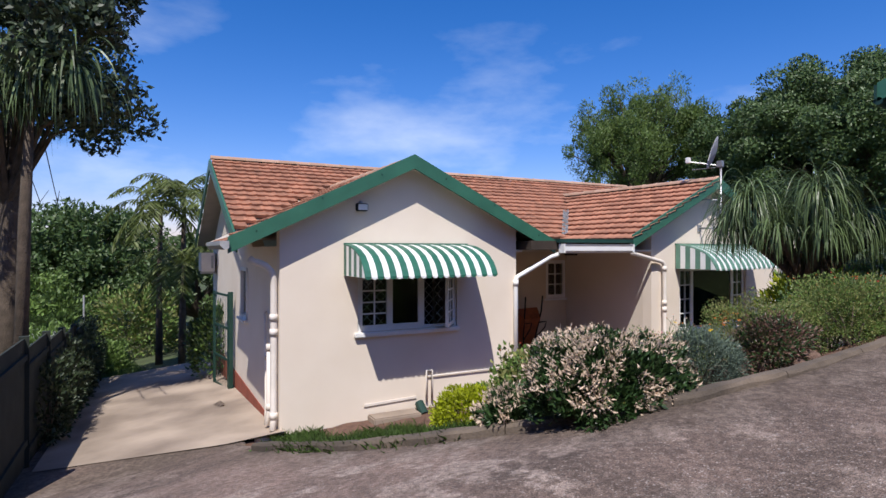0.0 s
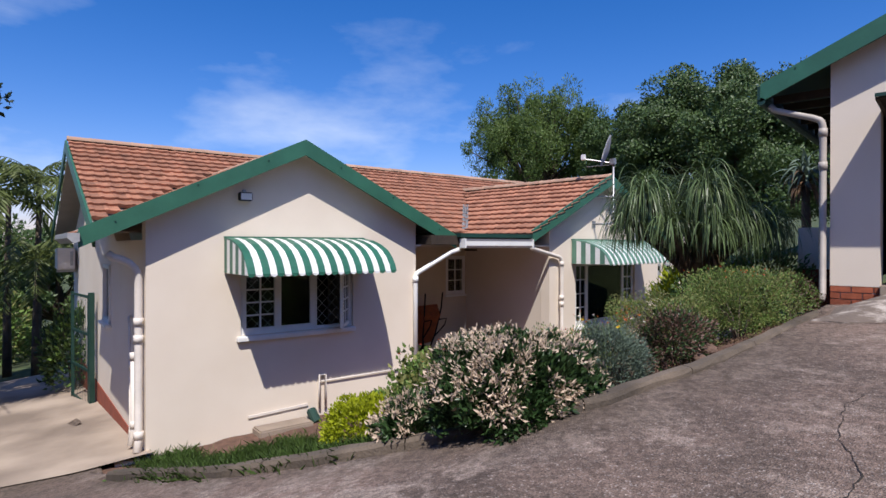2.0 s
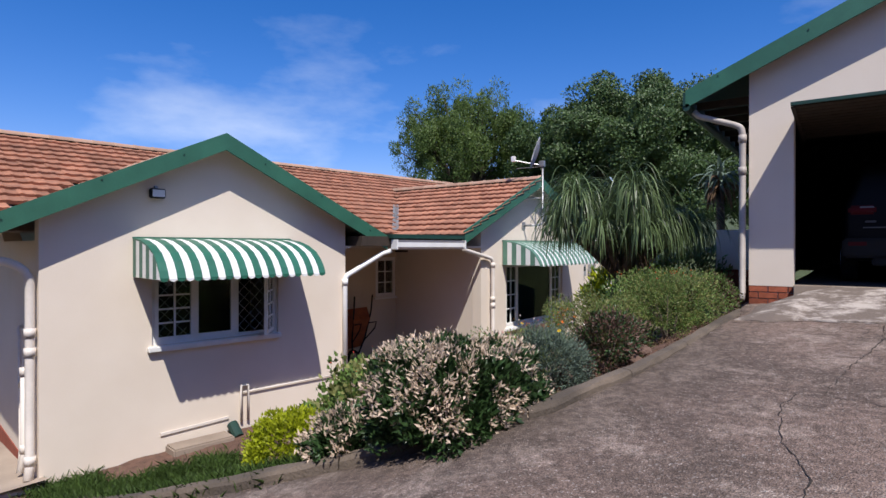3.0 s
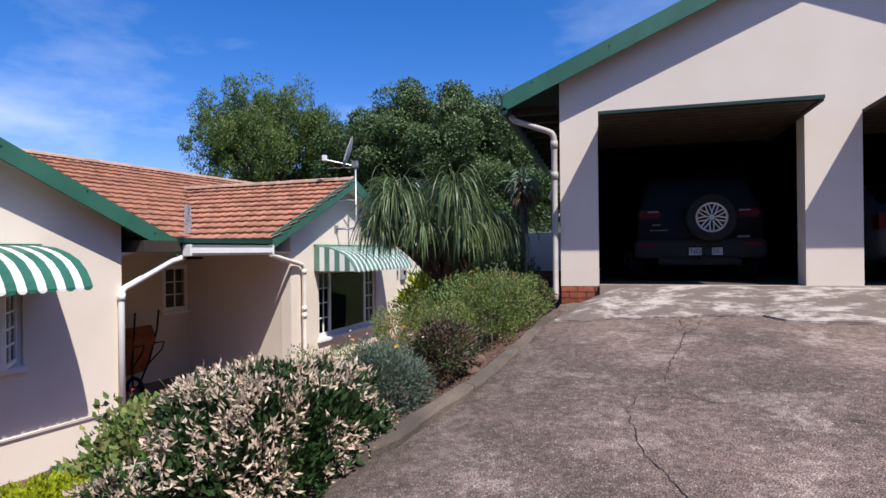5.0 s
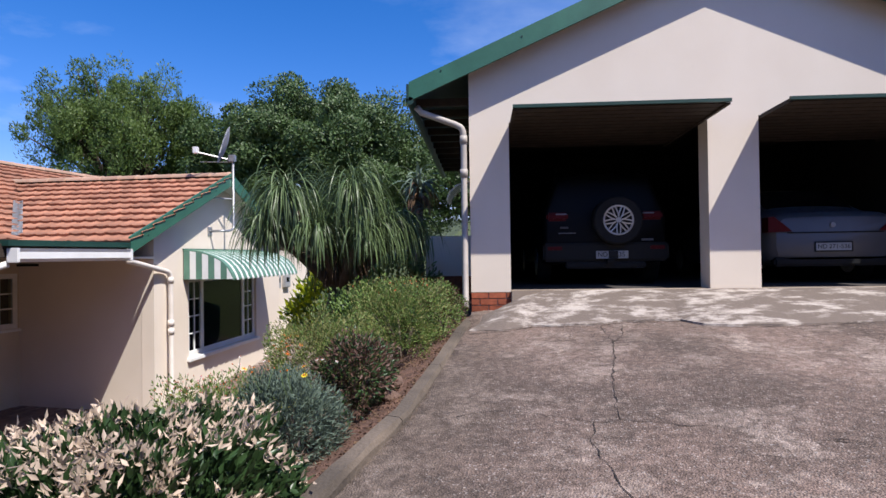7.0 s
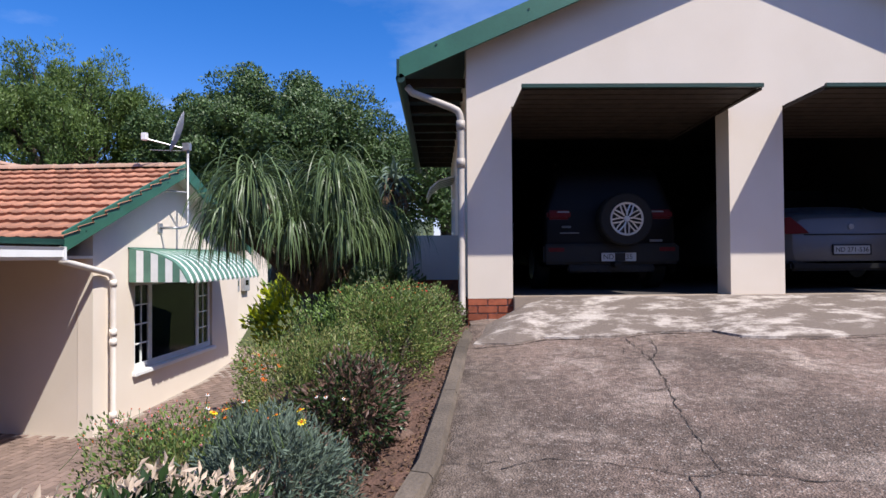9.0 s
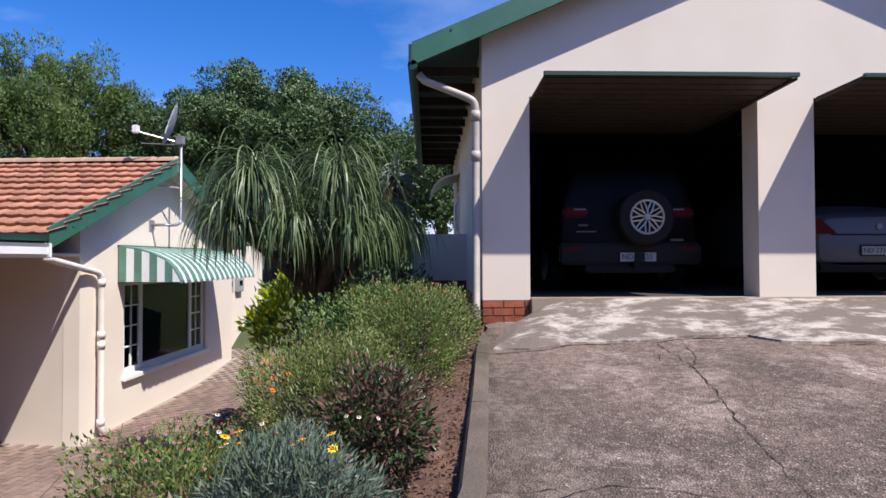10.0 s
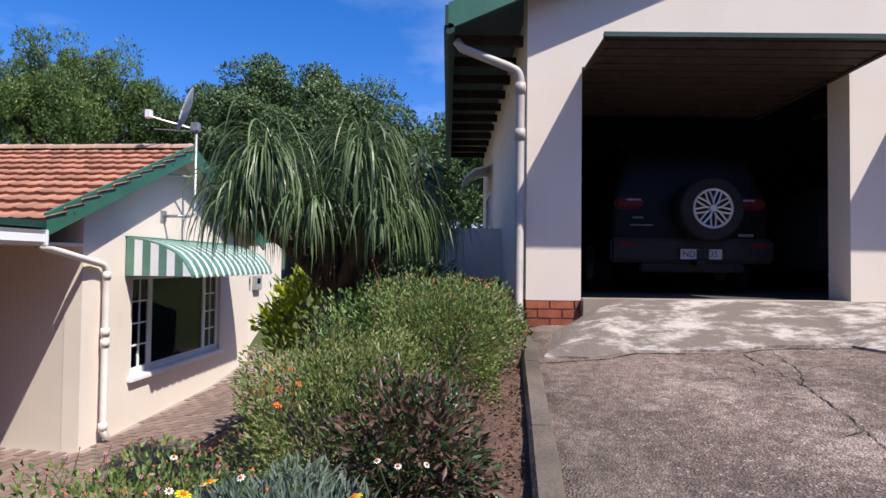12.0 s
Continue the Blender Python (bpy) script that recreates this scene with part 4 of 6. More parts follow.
for a, b in zip(rings[1:], rings[2:]):
    for k in range(24):
        bm.faces.new((a[k], b[k], b[(k + 1) % 24], a[(k + 1) % 24]))
bmesh.ops.solidify(bm, geom=bm.faces[:], thickness=0.008)
face = Matrix.Translation((9.52, -0.20, 2.62)) @ Vector((-0.42, 0.9, 0.32)).to_track_quat("Z", "Y").to_matrix().to_4x4()
bmesh.ops.transform(bm, matrix=face, verts=bm.verts)
part("reflector", bm, M_DISH, dish, smooth=True)
bm = bmesh.new()
tube(bm, [(9.52, -0.26, 2.34), (9.20, 0.26, 2.46)], 0.014, 8)
tube(bm, [(9.52, -0.26, 2.30), (9.22, 0.20, 2.27)], 0.006, 6)
part("arm", bm, M_STEEL, dish)
part("receiver", boxed(9.15, 9.23, 0.22, 0.32, 2.43, 2.56, 0.012), M_WHITE, dish)
part("clamp", boxed(9.47, 9.57, -0.37, -0.24, 2.30, 2.44, 0.01), M_STEEL, dish)

# air conditioner on the side wall
ac = thing("air_conditioner", "pale air conditioner unit fixed to the side wall", "air conditioner", HOUSE)
part("case", boxed(-0.42, -0.06, 8.3, 9.1, -0.10, 0.42, 0.02), M_PIPE, ac)
part("grille", boxed(-0.16, -0.10, 8.285, 8.298, 0.0, 0.34), M_LEAD, ac)
part("bracket", boxed(-0.42, 0.0, 8.5, 8.54, -0.16, -0.11), M_STEEL, ac)

# green steel gate folded back along the side wall
gate = thing("metal_gate", "dark green steel gate standing open against the side wall", "gate", HOUSE @ pose(-0.10, 4.75, -2.72, 0, 0, 98))
for x in (0.0, 1.25):
    part("stile", boxed(x, x + 0.05, 0, 0.05, 0.05, 2.25), M_GREEN_D, gate)
for z in (0.08, 0.75, 1.45, 2.18):
    part("rail", boxed(0.05, 1.25, 0.01, 0.04, z, z + 0.05), M_GREEN_D, gate)
for k in range(9):
    bm = bmesh.new()
    tube(bm, [(0.17 + 0.12 * k, 0.025, 0.1), (0.17 + 0.12 * k, 0.025, 2.2)], 0.003, 5)
    part("bar", bm, M_GREEN_D, gate)
part("post", boxed(-0.16, -0.07, -0.02, 0.07, 0.0, 2.3), M_GREEN_D, gate)

# meter boxes on the far wall
for k in range(2):
    mb = thing("meter_box", "small grey meter box on the far wall", "meter box", HOUSE, group="meter boxes")
    part("case", boxed(13.0 + 0.5 * k, 13.28 + 0.5 * k, 0.85, 0.946, -0.35, -0.02, 0.012), M_LEAD, mb)
    part("window", boxed(13.06 + 0.5 * k, 13.22 + 0.5 * k, 0.842, 0.849, -0.2, -0.08), M_GLASS, mb)

# wheelbarrow leaning in the recess
wb = thing("wheelbarrow", "rusty orange wheelbarrow tipped up against the recess wall", "wheelbarrow", HOUSE @ pose(6.1, 2.15, -2.05, -72, 0, 10))
M_RUST = mat("rusty_orange_paint", (0.52, 0.15, 0.055), 0.7, var=0.2, scale=9, grain=60, color2=(0.34, 0.11, 0.05))
bm = bmesh.new()
lo = [(-0.26, -0.95), (0.26, -0.95), (0.22, -0.30), (-0.22, -0.30)]
hi = [(-0.36, -1.10), (0.36, -1.10), (0.30, -0.12), (-0.30, -0.12)]
vl = [bm.verts.new((x, y, 0.22)) for x, y in lo]
vh = [bm.verts.new((x, y, 0.48)) for x, y in hi]
bm.faces.new(vl)
for k in range(4):
    bm.faces.new((vl[k], vl[(k + 1) % 4], vh[(k + 1) % 4], vh[k]))
bmesh.ops.solidify(bm, geom=bm.faces[:], thickness=0.012)
part("tray", bm, M_RUST, wb)
for s in (-1, 1):
    bm = bmesh.new()
    tube(bm, [(0.05 * s, 0.0, 0.16), (0.20 * s, -0.5, 0.19), (0.27 * s, -1.1, 0.26), (0.28 * s, -1.45, 0.34)], 0.017, 8)
    part("handle", bm, M_BLACK, wb)
    bm = bmesh.new()
    tube(bm, [(0.22 * s, -0.85, 0.20), (0.24 * s, -0.95, 0.02), (0.24 * s, -0.80, 0.02), (0.18 * s, -0.45, 0.18)], 0.014, 8)
    part("leg", bm, M_BLACK, wb)
bm = bmesh.new()
tube(bm, [(0, 0.18 * math.cos(a) - 0.02, 0.18 + 0.17 * math.sin(a)) for a in [2 * math.pi * k / 16 for k in range(17)]], 0.035, 8)
part("wheel", bm, M_BLACK, wb)

# board and low concrete block at the wall foot
solid("concrete_block", boxed(1.35, 2.15, -0.34, -0.02, -2.6, -2.09, 0.02), M_CONC, "low worn concrete block against the wall foot", "block", HOUSE)
bm = bmesh.new()
box(bm, 1.30, 2.20, -0.018, 0.0, -0.018, 0.018, m=Matrix.Translation((0, -0.004, -2.0)) @ Matrix.Rotation(radians(-2), 4, "Y"))
solid("timber_board", bm, M_PIPE, "cream painted board along the wall foot", "board", HOUSE)
bm = bmesh.new()
tube(bm, [(2.24, -0.26, -2.16), (2.24, -0.05, -2.02)], 0.075, 12)
solid("drain_gully", bm, M_GREEN_D, "short green drain pipe mouth at the wall foot", "drain pipe", HOUSE)


# ---------------------------------------------------------------- ground details
M_APRON = mat("stained_white_concrete", (0.43, 0.375, 0.33), 0.93, var=0.24, scale=2.4, grain=60, bump=0.8, color2=(0.15, 0.118, 0.098), cover=0.54, sharp=0.05, detail=14.0, stretch=(0.8, 1.6, 1.0), nrough=0.72)
M_PIPE_G = mat("weathered_pipe_paint", (0.44, 0.39, 0.345), 0.5, var=0.1, scale=5, grain=40, bump=0.06)
M_CRACK = mat("crack_shadow_dirt", (0.035, 0.028, 0.024), 1.0, var=0.2, scale=20)
EDGE = [(-0.02, -1.10), (0.4, -1.15), (0.65, -1.01), (1.01, -1.07), (1.35, -1.1), (1.61, -1.01), (1.9, -1.03), (2.22, -1.03), (2.34, -1.26), (2.62, -1.35), (3.17, -1.34), (3.78, -1.23), (4.5, -1.18), (5.6, -1.2), (6.6, -1.2)]
verts, faces, NA = [], [], 9
ax = np.linspace(0.0, 6.6, 90)
for x in ax:
    ye = float(np.interp(x, [e[0] for e in EDGE], [e[1] for e in EDGE])) + 0.03 * noise.noise(Vector((x * 5, 0, 0)))
    for j in range(NA):
        f = j / (NA - 1)
        xl = 0.5 - 0.52 * f ** 0.55
        xx = xl + x / 6.6 * (6.6 - xl)
        y = -0.064 + (ye + 0.064) * f
        z = 0.002 + (drive_z(xx, ye) + 0.016 - 0.002) * f ** 1.15
        w = min((xx - xl) / 0.5, 1.0)
        zg = ground_z(xx, y) + 0.006
        z = zg + (z - zg) * w * (2 - w)
        verts.append((xx, y, z + 0.008 * noise.noise(Vector((xx * 2, y * 2, 3)))))
    verts.append((xx, ye - 0.012, drive_z(xx, ye) - 0.05))
NA += 1
for i in range(len(ax) - 1):
    for j in range(NA - 1):
        a = i * NA + j
        faces.append((a, a + 1, a + NA + 1, a + NA))
apron = new("pavement_apron", mesh_from("pavement_apron", verts, faces, M_APRON))
tagged(apron, "cracked white-stained concrete ramp in front of the garage", "concrete ramp", kind="structure")


def crack(points, width, name="crack"):
    """A narrow ragged joint in the drive."""
    verts, faces = [], []
    pts = []
    for (x0, y0), (x1, y1) in zip(points, points[1:]):
        n = max(2, int(math.hypot(x1 - x0, y1 - y0) / 0.035))
        pts += [(x0 + (x1 - x0) * k / n, y0 + (y1 - y0) * k / n) for k in range(n)]
    for k, (x, y) in enumerate(pts):
        x += 0.022 * noise.noise(Vector((x * 9, y * 9, 1.0))) + 0.012 * noise.noise(Vector((x * 30, y * 30, 4.0)))
        y += 0.022 * noise.noise(Vector((x * 9, y * 9, 7.0))) + 0.012 * noise.noise(Vector((x * 30, y * 30, 9.0)))
        q = pts[min(k + 1, len(pts) - 1)]
        p = pts[max(k - 1, 0)]
        d = Vector((q[0] - p[0], q[1] - p[1], 0)).normalized()
        w = width * (0.3 + 1.7 * abs(noise.noise(Vector((x * 7, y * 7, 2.0)))))
        zz = drive_z(x, y) + 0.012 * noise.noise(Vector((x * 0.6, y * 0.6, 0))) + 0.005
        for s in (-1, 1):
            verts.append((x - d.y * w * s / 2, y + d.x * w * s / 2, zz))
    faces = [(2 * k, 2 * k + 1, 2 * k + 3, 2 * k + 2) for k in range(len(pts) - 1)]
    return part(name, mesh_from(name, verts, faces, M_CRACK), None, drive)


crack([(-0.05, -3.62), (0.17, -3.54), (0.41, -3.6), (0.6, -3.7), (0.75, -3.8), (0.92, -3.78), (1.07, -3.82), (1.2, -3.89), (1.49, -3.94), (1.71, -4.08), (1.92, -4.21), (2.6, -4.4), (3.6, -4.5)], 0.008)
crack([(0.92, -3.78), (0.94, -3.56), (1.01, -3.23), (1.09, -2.84), (1.20, -2.4), (1.30, -2.0), (1.33, -1.6), (1.35, -1.15)], 0.0085)
crack([(0.75, -3.8), (0.69, -4.06), (0.69, -4.24), (0.71, -4.4), (0.73, -4.68), (0.9, -5.2), (0.8, -5.9), (1.1, -6.6)], 0.008)
crack([(-0.10, -1.25), (0.4, -1.19), (0.65, -1.06), (1.01, -1.12), (1.35, -1.15), (1.61, -1.06), (1.9, -1.08), (2.22, -1.08), (2.34, -1.31), (2.62, -1.40), (3.17, -1.39), (3.78, -1.28), (4.5, -1.23), (5.6, -1.25)], 0.020)
for line_, w_ in (([(1.60, -1.08), (1.52, -1.39), (1.44, -1.69), (1.29, -1.94)], 0.008), ([(0.55, -1.62), (0.66, -1.40), (0.92, -1.24), (0.99, -1.32), (0.98, -1.54), (0.94, -1.70)], 0.005),
                  ([(1.44, -1.69), (1.62, -1.55), (1.78, -1.50), (2.2, -1.6)], 0.005), ([(1.17, -1.35), (1.23, -1.53), (1.14, -1.73), (1.17, -1.98)], 0.005), ([(1.29, -1.94), (1.28, -1.79), (1.14, -1.73)], 0.004),
                  ([(1.14, -2.61), (1.02, -2.67), (0.80, -2.62)], 0.004), ([(1.60, -3.96), (1.73, -4.05), (1.89, -4.16), (2.07, -4.25)], 0.006), ([(-0.45, -3.55), (-0.23, -3.57), (0.0, -3.55)], 0.005)):
    crack(line_, w_)
crack([(0.6, -1.2), (0.85, -1.5), (1.15, -1.6), (1.33, -1.75)], 0.006)

# bricks under the garage corner
part("brick_footing", boxed(0.012, 0.498, 0.012, 0.3, -0.55, -0.02), M_MORTAR, garage)
for r in range(6):
    x = 0.0 - (0.11 if r % 2 else 0.0)
    while x < 0.5:
        a, b = max(x, 0.0), min(x + 0.212, 0.50)
        if b - a > 0.04:
            part("brick", boxed(a, b, 0.0, 0.1, -0.097 - 0.083 * r, -0.024 - 0.083 * r, 0.004), M_BRICK, garage)
        x += 0.222
for r in range(6):
    y = 0.11
    while y < 3.0:
        part("brick", boxed(0.0, 0.1, y, y + 0.212, -0.097 - 0.083 * r, -0.024 - 0.083 * r, 0.004), M_BRICK, garage)
        y += 0.222

# path of paving bricks along the house front
pv = new("pavement_path", mesh_from("pavement_path", [hw(4.3 + 0.4 * i, w, base_z(4.3 + 0.4 * i) - 0.002) for i in range(28) for w in (-1.22, 2.68)], [(2 * i, 2 * i + 2, 2 * i + 3, 2 * i + 1) for i in range(27)], M_MORTAR))
tagged(pv, "brown brick path along the house front", "path", kind="structure")
PAVER = bm_mesh("paving_brick", boxed(0.002, 0.218, 0.002, 0.106, -0.02, 0.0, 0.004), M_PAVE)
pv_v, pv_f = [], []
PB = np.array([v.co[:] for v in PAVER.vertices])
PF = [tuple(p.vertices) for p in PAVER.polygons]
row = 0
count = 0
v = -1.2
while v < 2.66:
    u = 4.28 - (0.11 if row % 2 else 0)
    while u < 15.0:
        if u < 7.4 or v < -0.13 + max(0.0, (u - 7.63) * 0.105) or (u > 12.62 and v < 0.82):
            p = hw(u, v, base_z(u) + 0.016 + rng.uniform(-0.002, 0.002))
            m = Matrix.Translation(p) @ Matrix.Rotation(radians(HYAW + rng.uniform(-0.6, 0.6)), 4, "Z")
            if 6.6 < u < 10.5 and v < -0.2 and count < 200:
                part("paving_brick", PAVER, None, pv, m=m)
                count += 1
            else:
                a = np.array(m)
                k = len(pv_v)
                pv_v += (PB @ a[:3, :3].T + a[:3, 3]).tolist()
                pv_f += [tuple(q + k for q in f) for f in PF]
        u += 0.22
    v += 0.108
    row += 1
part("paving_bricks", mesh_from("paving_bricks", pv_v, pv_f, M_PAVE), None, pv, kind="stuff")

# low plastered parapet and side of the yard behind the garage corner
yw = thing("yard_wall", "low plastered wall on a dark brick base beside the garage", "wall", kind="structure")
part("parapet", boxed(-0.80, -0.002, 2.4, 2.58, 0.10, 0.78), M_PLASTER, yw)
part("base", boxed(-0.80, -0.002, 2.42, 2.56, -0.6, 0.098), M_BRICK, yw)
ga = thing("awning", "small striped awning on the garage side wall", "awning", group="striped window awnings")
for k in range(9):
    bm = bmesh.new()
    prism(bm, [(-0.01, 1.92), (-0.30, 1.84), (-0.46, 1.70), (-0.52, 1.54), (-0.505, 1.54), (-0.44, 1.69), (-0.29, 1.82), (-0.01, 1.90)], "y", 3.90 + 0.13 * k, 4.025 + 0.13 * k)
    part("strip", bm, M_STRIPE_G if k % 2 else M_STRIPE_W, ga)
sw = thing("window", "white framed window on the garage side wall", "window")
bm = bmesh.new()
for a, b, c, d in ((3.95, 4.02, 0.85, 1.5), (4.93, 5.0, 0.85, 1.5), (4.02, 4.93, 0.85, 0.92), (4.02, 4.93, 1.43, 1.5), (4.45, 4.5, 0.92, 1.43)):
    box(bm, -0.04, -0.002, a, b, c, d)
part("window_frame", bm, M_WHITE, sw)
part("pane", boxed(-0.022, -0.016, 4.02, 4.93, 0.92, 1.43), M_GLASS_D, sw)
run_pipe("down_pipe", "cream down pipe at the garage corner", [(-0.66, -0.06, 2.33), (-0.60, -0.06, 2.26), (-0.18, -0.05, 2.10)] + bend((-0.12, -0.05, 2.07), (-0.07, -0.05, 2.05), (-0.07, -0.05, 1.93)) + [(-0.07, -0.05, -0.12), (-0.07, -0.13, -0.20)], 0.04,
         [(-0.07, -0.05, 1.9), (-0.07, -0.05, 1.48)], M_PIPE_G, mtx=Matrix())
bm = bmesh.new()
tube(bm, [(-0.72, -0.26, 2.36), (-0.72, 6.4, 2.36)], 0.05, 10)
solid("gutter", bm, M_GREEN_D, "dark green gutter along the garage eave", "gutter")


# ---------------------------------------------------------------- plants
def leaf_mat(name, color, var=0.35, trans=0.3, rough=0.5, color2=None):
    return mat(name, color, rough, var=0.12, scale=2.0, grain=25, bump=0.0, island=var, translucent=trans, color2=color2, spec=0.4)


L_DARK = leaf_mat("dark_glossy_leaf", (0.040, 0.080, 0.026), 0.45, 0.2, 0.35)
L_PALE = leaf_mat("pale_pink_cream_leaf", (0.68, 0.53, 0.40), 0.2, 0.25, 0.55)
L_LIME = leaf_mat("lime_yellow_leaf", (0.42, 0.47, 0.02), 0.3, 0.4)
L_MID = leaf_mat("mid_green_leaf", (0.16, 0.25, 0.06), 0.4, 0.3)
L_OLIVE = leaf_mat("olive_leaf", (0.27, 0.275, 0.095), 0.4, 0.3)
L_GREY = leaf_mat("silver_grey_leaf", (0.135, 0.185, 0.135), 0.3, 0.15, 0.7)
L_RED = leaf_mat("dull_red_brown_leaf", (0.14, 0.08, 0.058), 0.45, 0.2)
L_TREE1 = leaf_mat("soft_tree_leaf", (0.125, 0.19, 0.045), 0.3, 0.35)
L_TREE2 = leaf_mat("dense_tree_leaf", (0.075, 0.125, 0.035), 0.25, 0.2)
L_STRAP = leaf_mat("strap_leaf", (0.125, 0.18, 0.072), 0.55, 0.3, 0.4)
L_FROND = leaf_mat("palm_frond", (0.13, 0.165, 0.045), 0.4, 0.3)
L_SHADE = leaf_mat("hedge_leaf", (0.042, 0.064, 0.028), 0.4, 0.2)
L_GRASS = leaf_mat("lawn_blade", (0.11, 0.185, 0.045), 0.4, 0.3)
L_DEAD = leaf_mat("dry_brown_strap_leaf", (0.15, 0.09, 0.05), 0.4, 0.15, 0.8)
M_BARK = mat("grey_brown_bark", (0.12, 0.09, 0.065), 0.95, var=0.2, scale=6, grain=40, bump=0.8, bump_dist=0.03)


def leaves(name, P, D, L, W, material, parent=None, fold=0.25, label="", kind="", droop=0.0, face=None):
    """One mesh of many folded leaves: places P, directions D, lengths L and widths W."""
    P, D = np.asarray(P, float), np.asarray(D, float)
    n = len(P)
    D = D / np.maximum(np.linalg.norm(D, axis=1, keepdims=True), 1e-6)
    A = rng.normal(size=(n, 3)) * (1.0 if face is None else 0.55) + (0.0 if face is None else np.asarray(face))
    S = np.cross(D, A)
    S /= np.maximum(np.linalg.norm(S, axis=1, keepdims=True), 1e-6)
    N = np.cross(S, D)
    L = np.broadcast_to(np.asarray(L, float), (n,))[:, None] * rng.uniform(0.7, 1.25, (n, 1))
    W = np.broadcast_to(np.asarray(W, float), (n,))[:, None] * rng.uniform(0.75, 1.2, (n, 1))
    V = np.empty((n, 4, 3))
    V[:, 0] = P
    V[:, 1] = P + D * L * 0.45 + S * W / 2 + N * W * fold
    V[:, 2] = P + D * L - np.array([0, 0, 1.0]) * L * droop
    V[:, 3] = P + D * L * 0.45 - S * W / 2 + N * W * fold
    me = bpy.data.meshes.new(name)
    me.vertices.add(4 * n)
    me.vertices.foreach_set("co", V.ravel())
    idx = (np.arange(n)[:, None] * 4 + np.array([0, 1, 2, 0, 2, 3])).ravel()
    me.loops.add(6 * n)
    me.loops.foreach_set("vertex_index", idx.astype(np.int32))
    me.polygons.add(2 * n)
    me.polygons.foreach_set("loop_start", (np.arange(2 * n) * 3).astype(np.int32))
    me.update(calc_edges=True)
    me.validate()
    me.materials.append(material)
    if parent is None:
        return new(name, me)
    return part(name, me, None, parent, label, kind=kind)


def unit(n):
    d = rng.normal(size=(n, 3))
    return d / np.linalg.norm(d, axis=1, keepdims=True)


def blob(n, radii, rough=0.28, inner=0.55, flat=-0.35, freq=2.2):
    """Places in the outer part of a lumpy ellipsoid and their outward directions."""
    d = unit(int(n * 1.6))
    d = d[d[:, 2] > flat][:n]
    k = np.array([1 + rough * 1.6 * noise.noise(Vector(x * freq) + Vector((radii[0] * 7, radii[1] * 3, 1))) for x in d])
    r = rng.uniform(inner, 1.0, len(d)) ** 0.6 * k
    return d * r[:, None] * np.array(radii), d


def bed_at(x, y):
    p = HINV @ Vector((x, y, 0))
    return bed_z(p.x, min(p.y, 0.0))


def shrub(name, label, x, y, radii, n, L, W, material, second=None, top=None, top_share=0.0, up=0.5, lift=0.55, z=None, category="shrub", flat=-0.35, rough=0.28, ztop=None, top_size=None):
    """A shrub of stems and separate leaves; top: another leaf for the outer shoots."""
    g = (bed_at(x, y) if z is None else z)
    if ztop is not None:
        radii = (radii[0], radii[1], max(0.15, (ztop - g) / (1 + lift)))
    s = thing(name, label, category, pose(x, y, g - 0.03))
    c = np.array((0, 0, radii[2] * lift))
    P, D = blob(n, radii, flat=flat, rough=rough)
    dirs = D + rng.normal(size=D.shape) * 0.55 + np.array([0, 0, up])
    if second:
        pick = rng.random(len(P)) < 0.4
        leaves("foliage", P[pick] + c, dirs[pick], L, W, second, s)
        leaves("foliage", P[~pick] + c, dirs[~pick], L, W, material, s)
    else:
        leaves("foliage", P + c, dirs, L, W, material, s)
    if top:
        m = int(n * top_share)
        base, D = blob(max(8, m // 7), radii, inner=0.93, flat=-0.05, rough=rough)
        k = np.repeat(np.arange(len(base)), 7)
        T_ = base[k] * 1.02 + rng.normal(size=(len(k), 3)) * 0.020
        keep = np.array([noise.noise(Vector(t * 5.0)) > 0.05 - 0.40 * (t[2] / radii[2]) for t in T_])
        dirs = D[k] * 0.7 + rng.normal(size=T_.shape) * 0.75 + np.array([0, 0, 0.3])
        leaves("young_leaves", T_[keep] + c, dirs[keep], *(top_size or (L, W * 0.75)), top, s, label="pale young leaves")
    for k in range(7):
        a = 2 * math.pi * k / 7 + rng.uniform(-0.3, 0.3)
        bm = bmesh.new()
        e = (radii[0] * 0.55 * math.cos(a), radii[1] * 0.55 * math.sin(a), radii[2] * (lift + 0.35))
        tube(bm, [(0.03 * math.cos(a), 0.03 * math.sin(a), 0), (e[0] * 0.4, e[1] * 0.4, e[2] * 0.55), e], [0.016, 0.011, 0.004], 5)
        part("stem", bm, M_BARK, s)
    return s


shrub("variegated_bush", "large dark bush with pale pink and cream young leaves", -1.29, -4.98, (0.54, 0.70, 0.45), 12000, 0.062, 0.026, L_DARK, top=L_PALE, top_share=0.8, lift=0.52, rough=0.3, top_size=(0.046, 0.0165))
shrub("variegated_bush", "lower bush with cream tipped leaves at the kerb", -1.93, -5.38, (0.32, 0.32, 0.27), 3600, 0.06, 0.025, L_DARK, top=L_PALE, top_share=0.8, lift=0.5, top_size=(0.046, 0.0165))
shrub("lime_bush", "small bright lime yellow clipped bush", -2.60, -5.34, (0.40, 0.38, 0.36), 6500, 0.036, 0.022, L_LIME, lift=0.75, rough=0.12)
shrub("geranium_bush", "leafy green geranium bush with red flowers", -2.50, -4.45, (0.70, 0.7, 0.36), 5200, 0.055, 0.042, L_MID, L_OLIVE, lift=0.6, ztop=-0.52)
shrub("geranium_bush", "sparse green shrub beside the recess", -2.5, -3.35, (0.5, 0.55, 0.40), 1800, 0.06, 0.025, L_OLIVE, L_MID, lift=0.6)
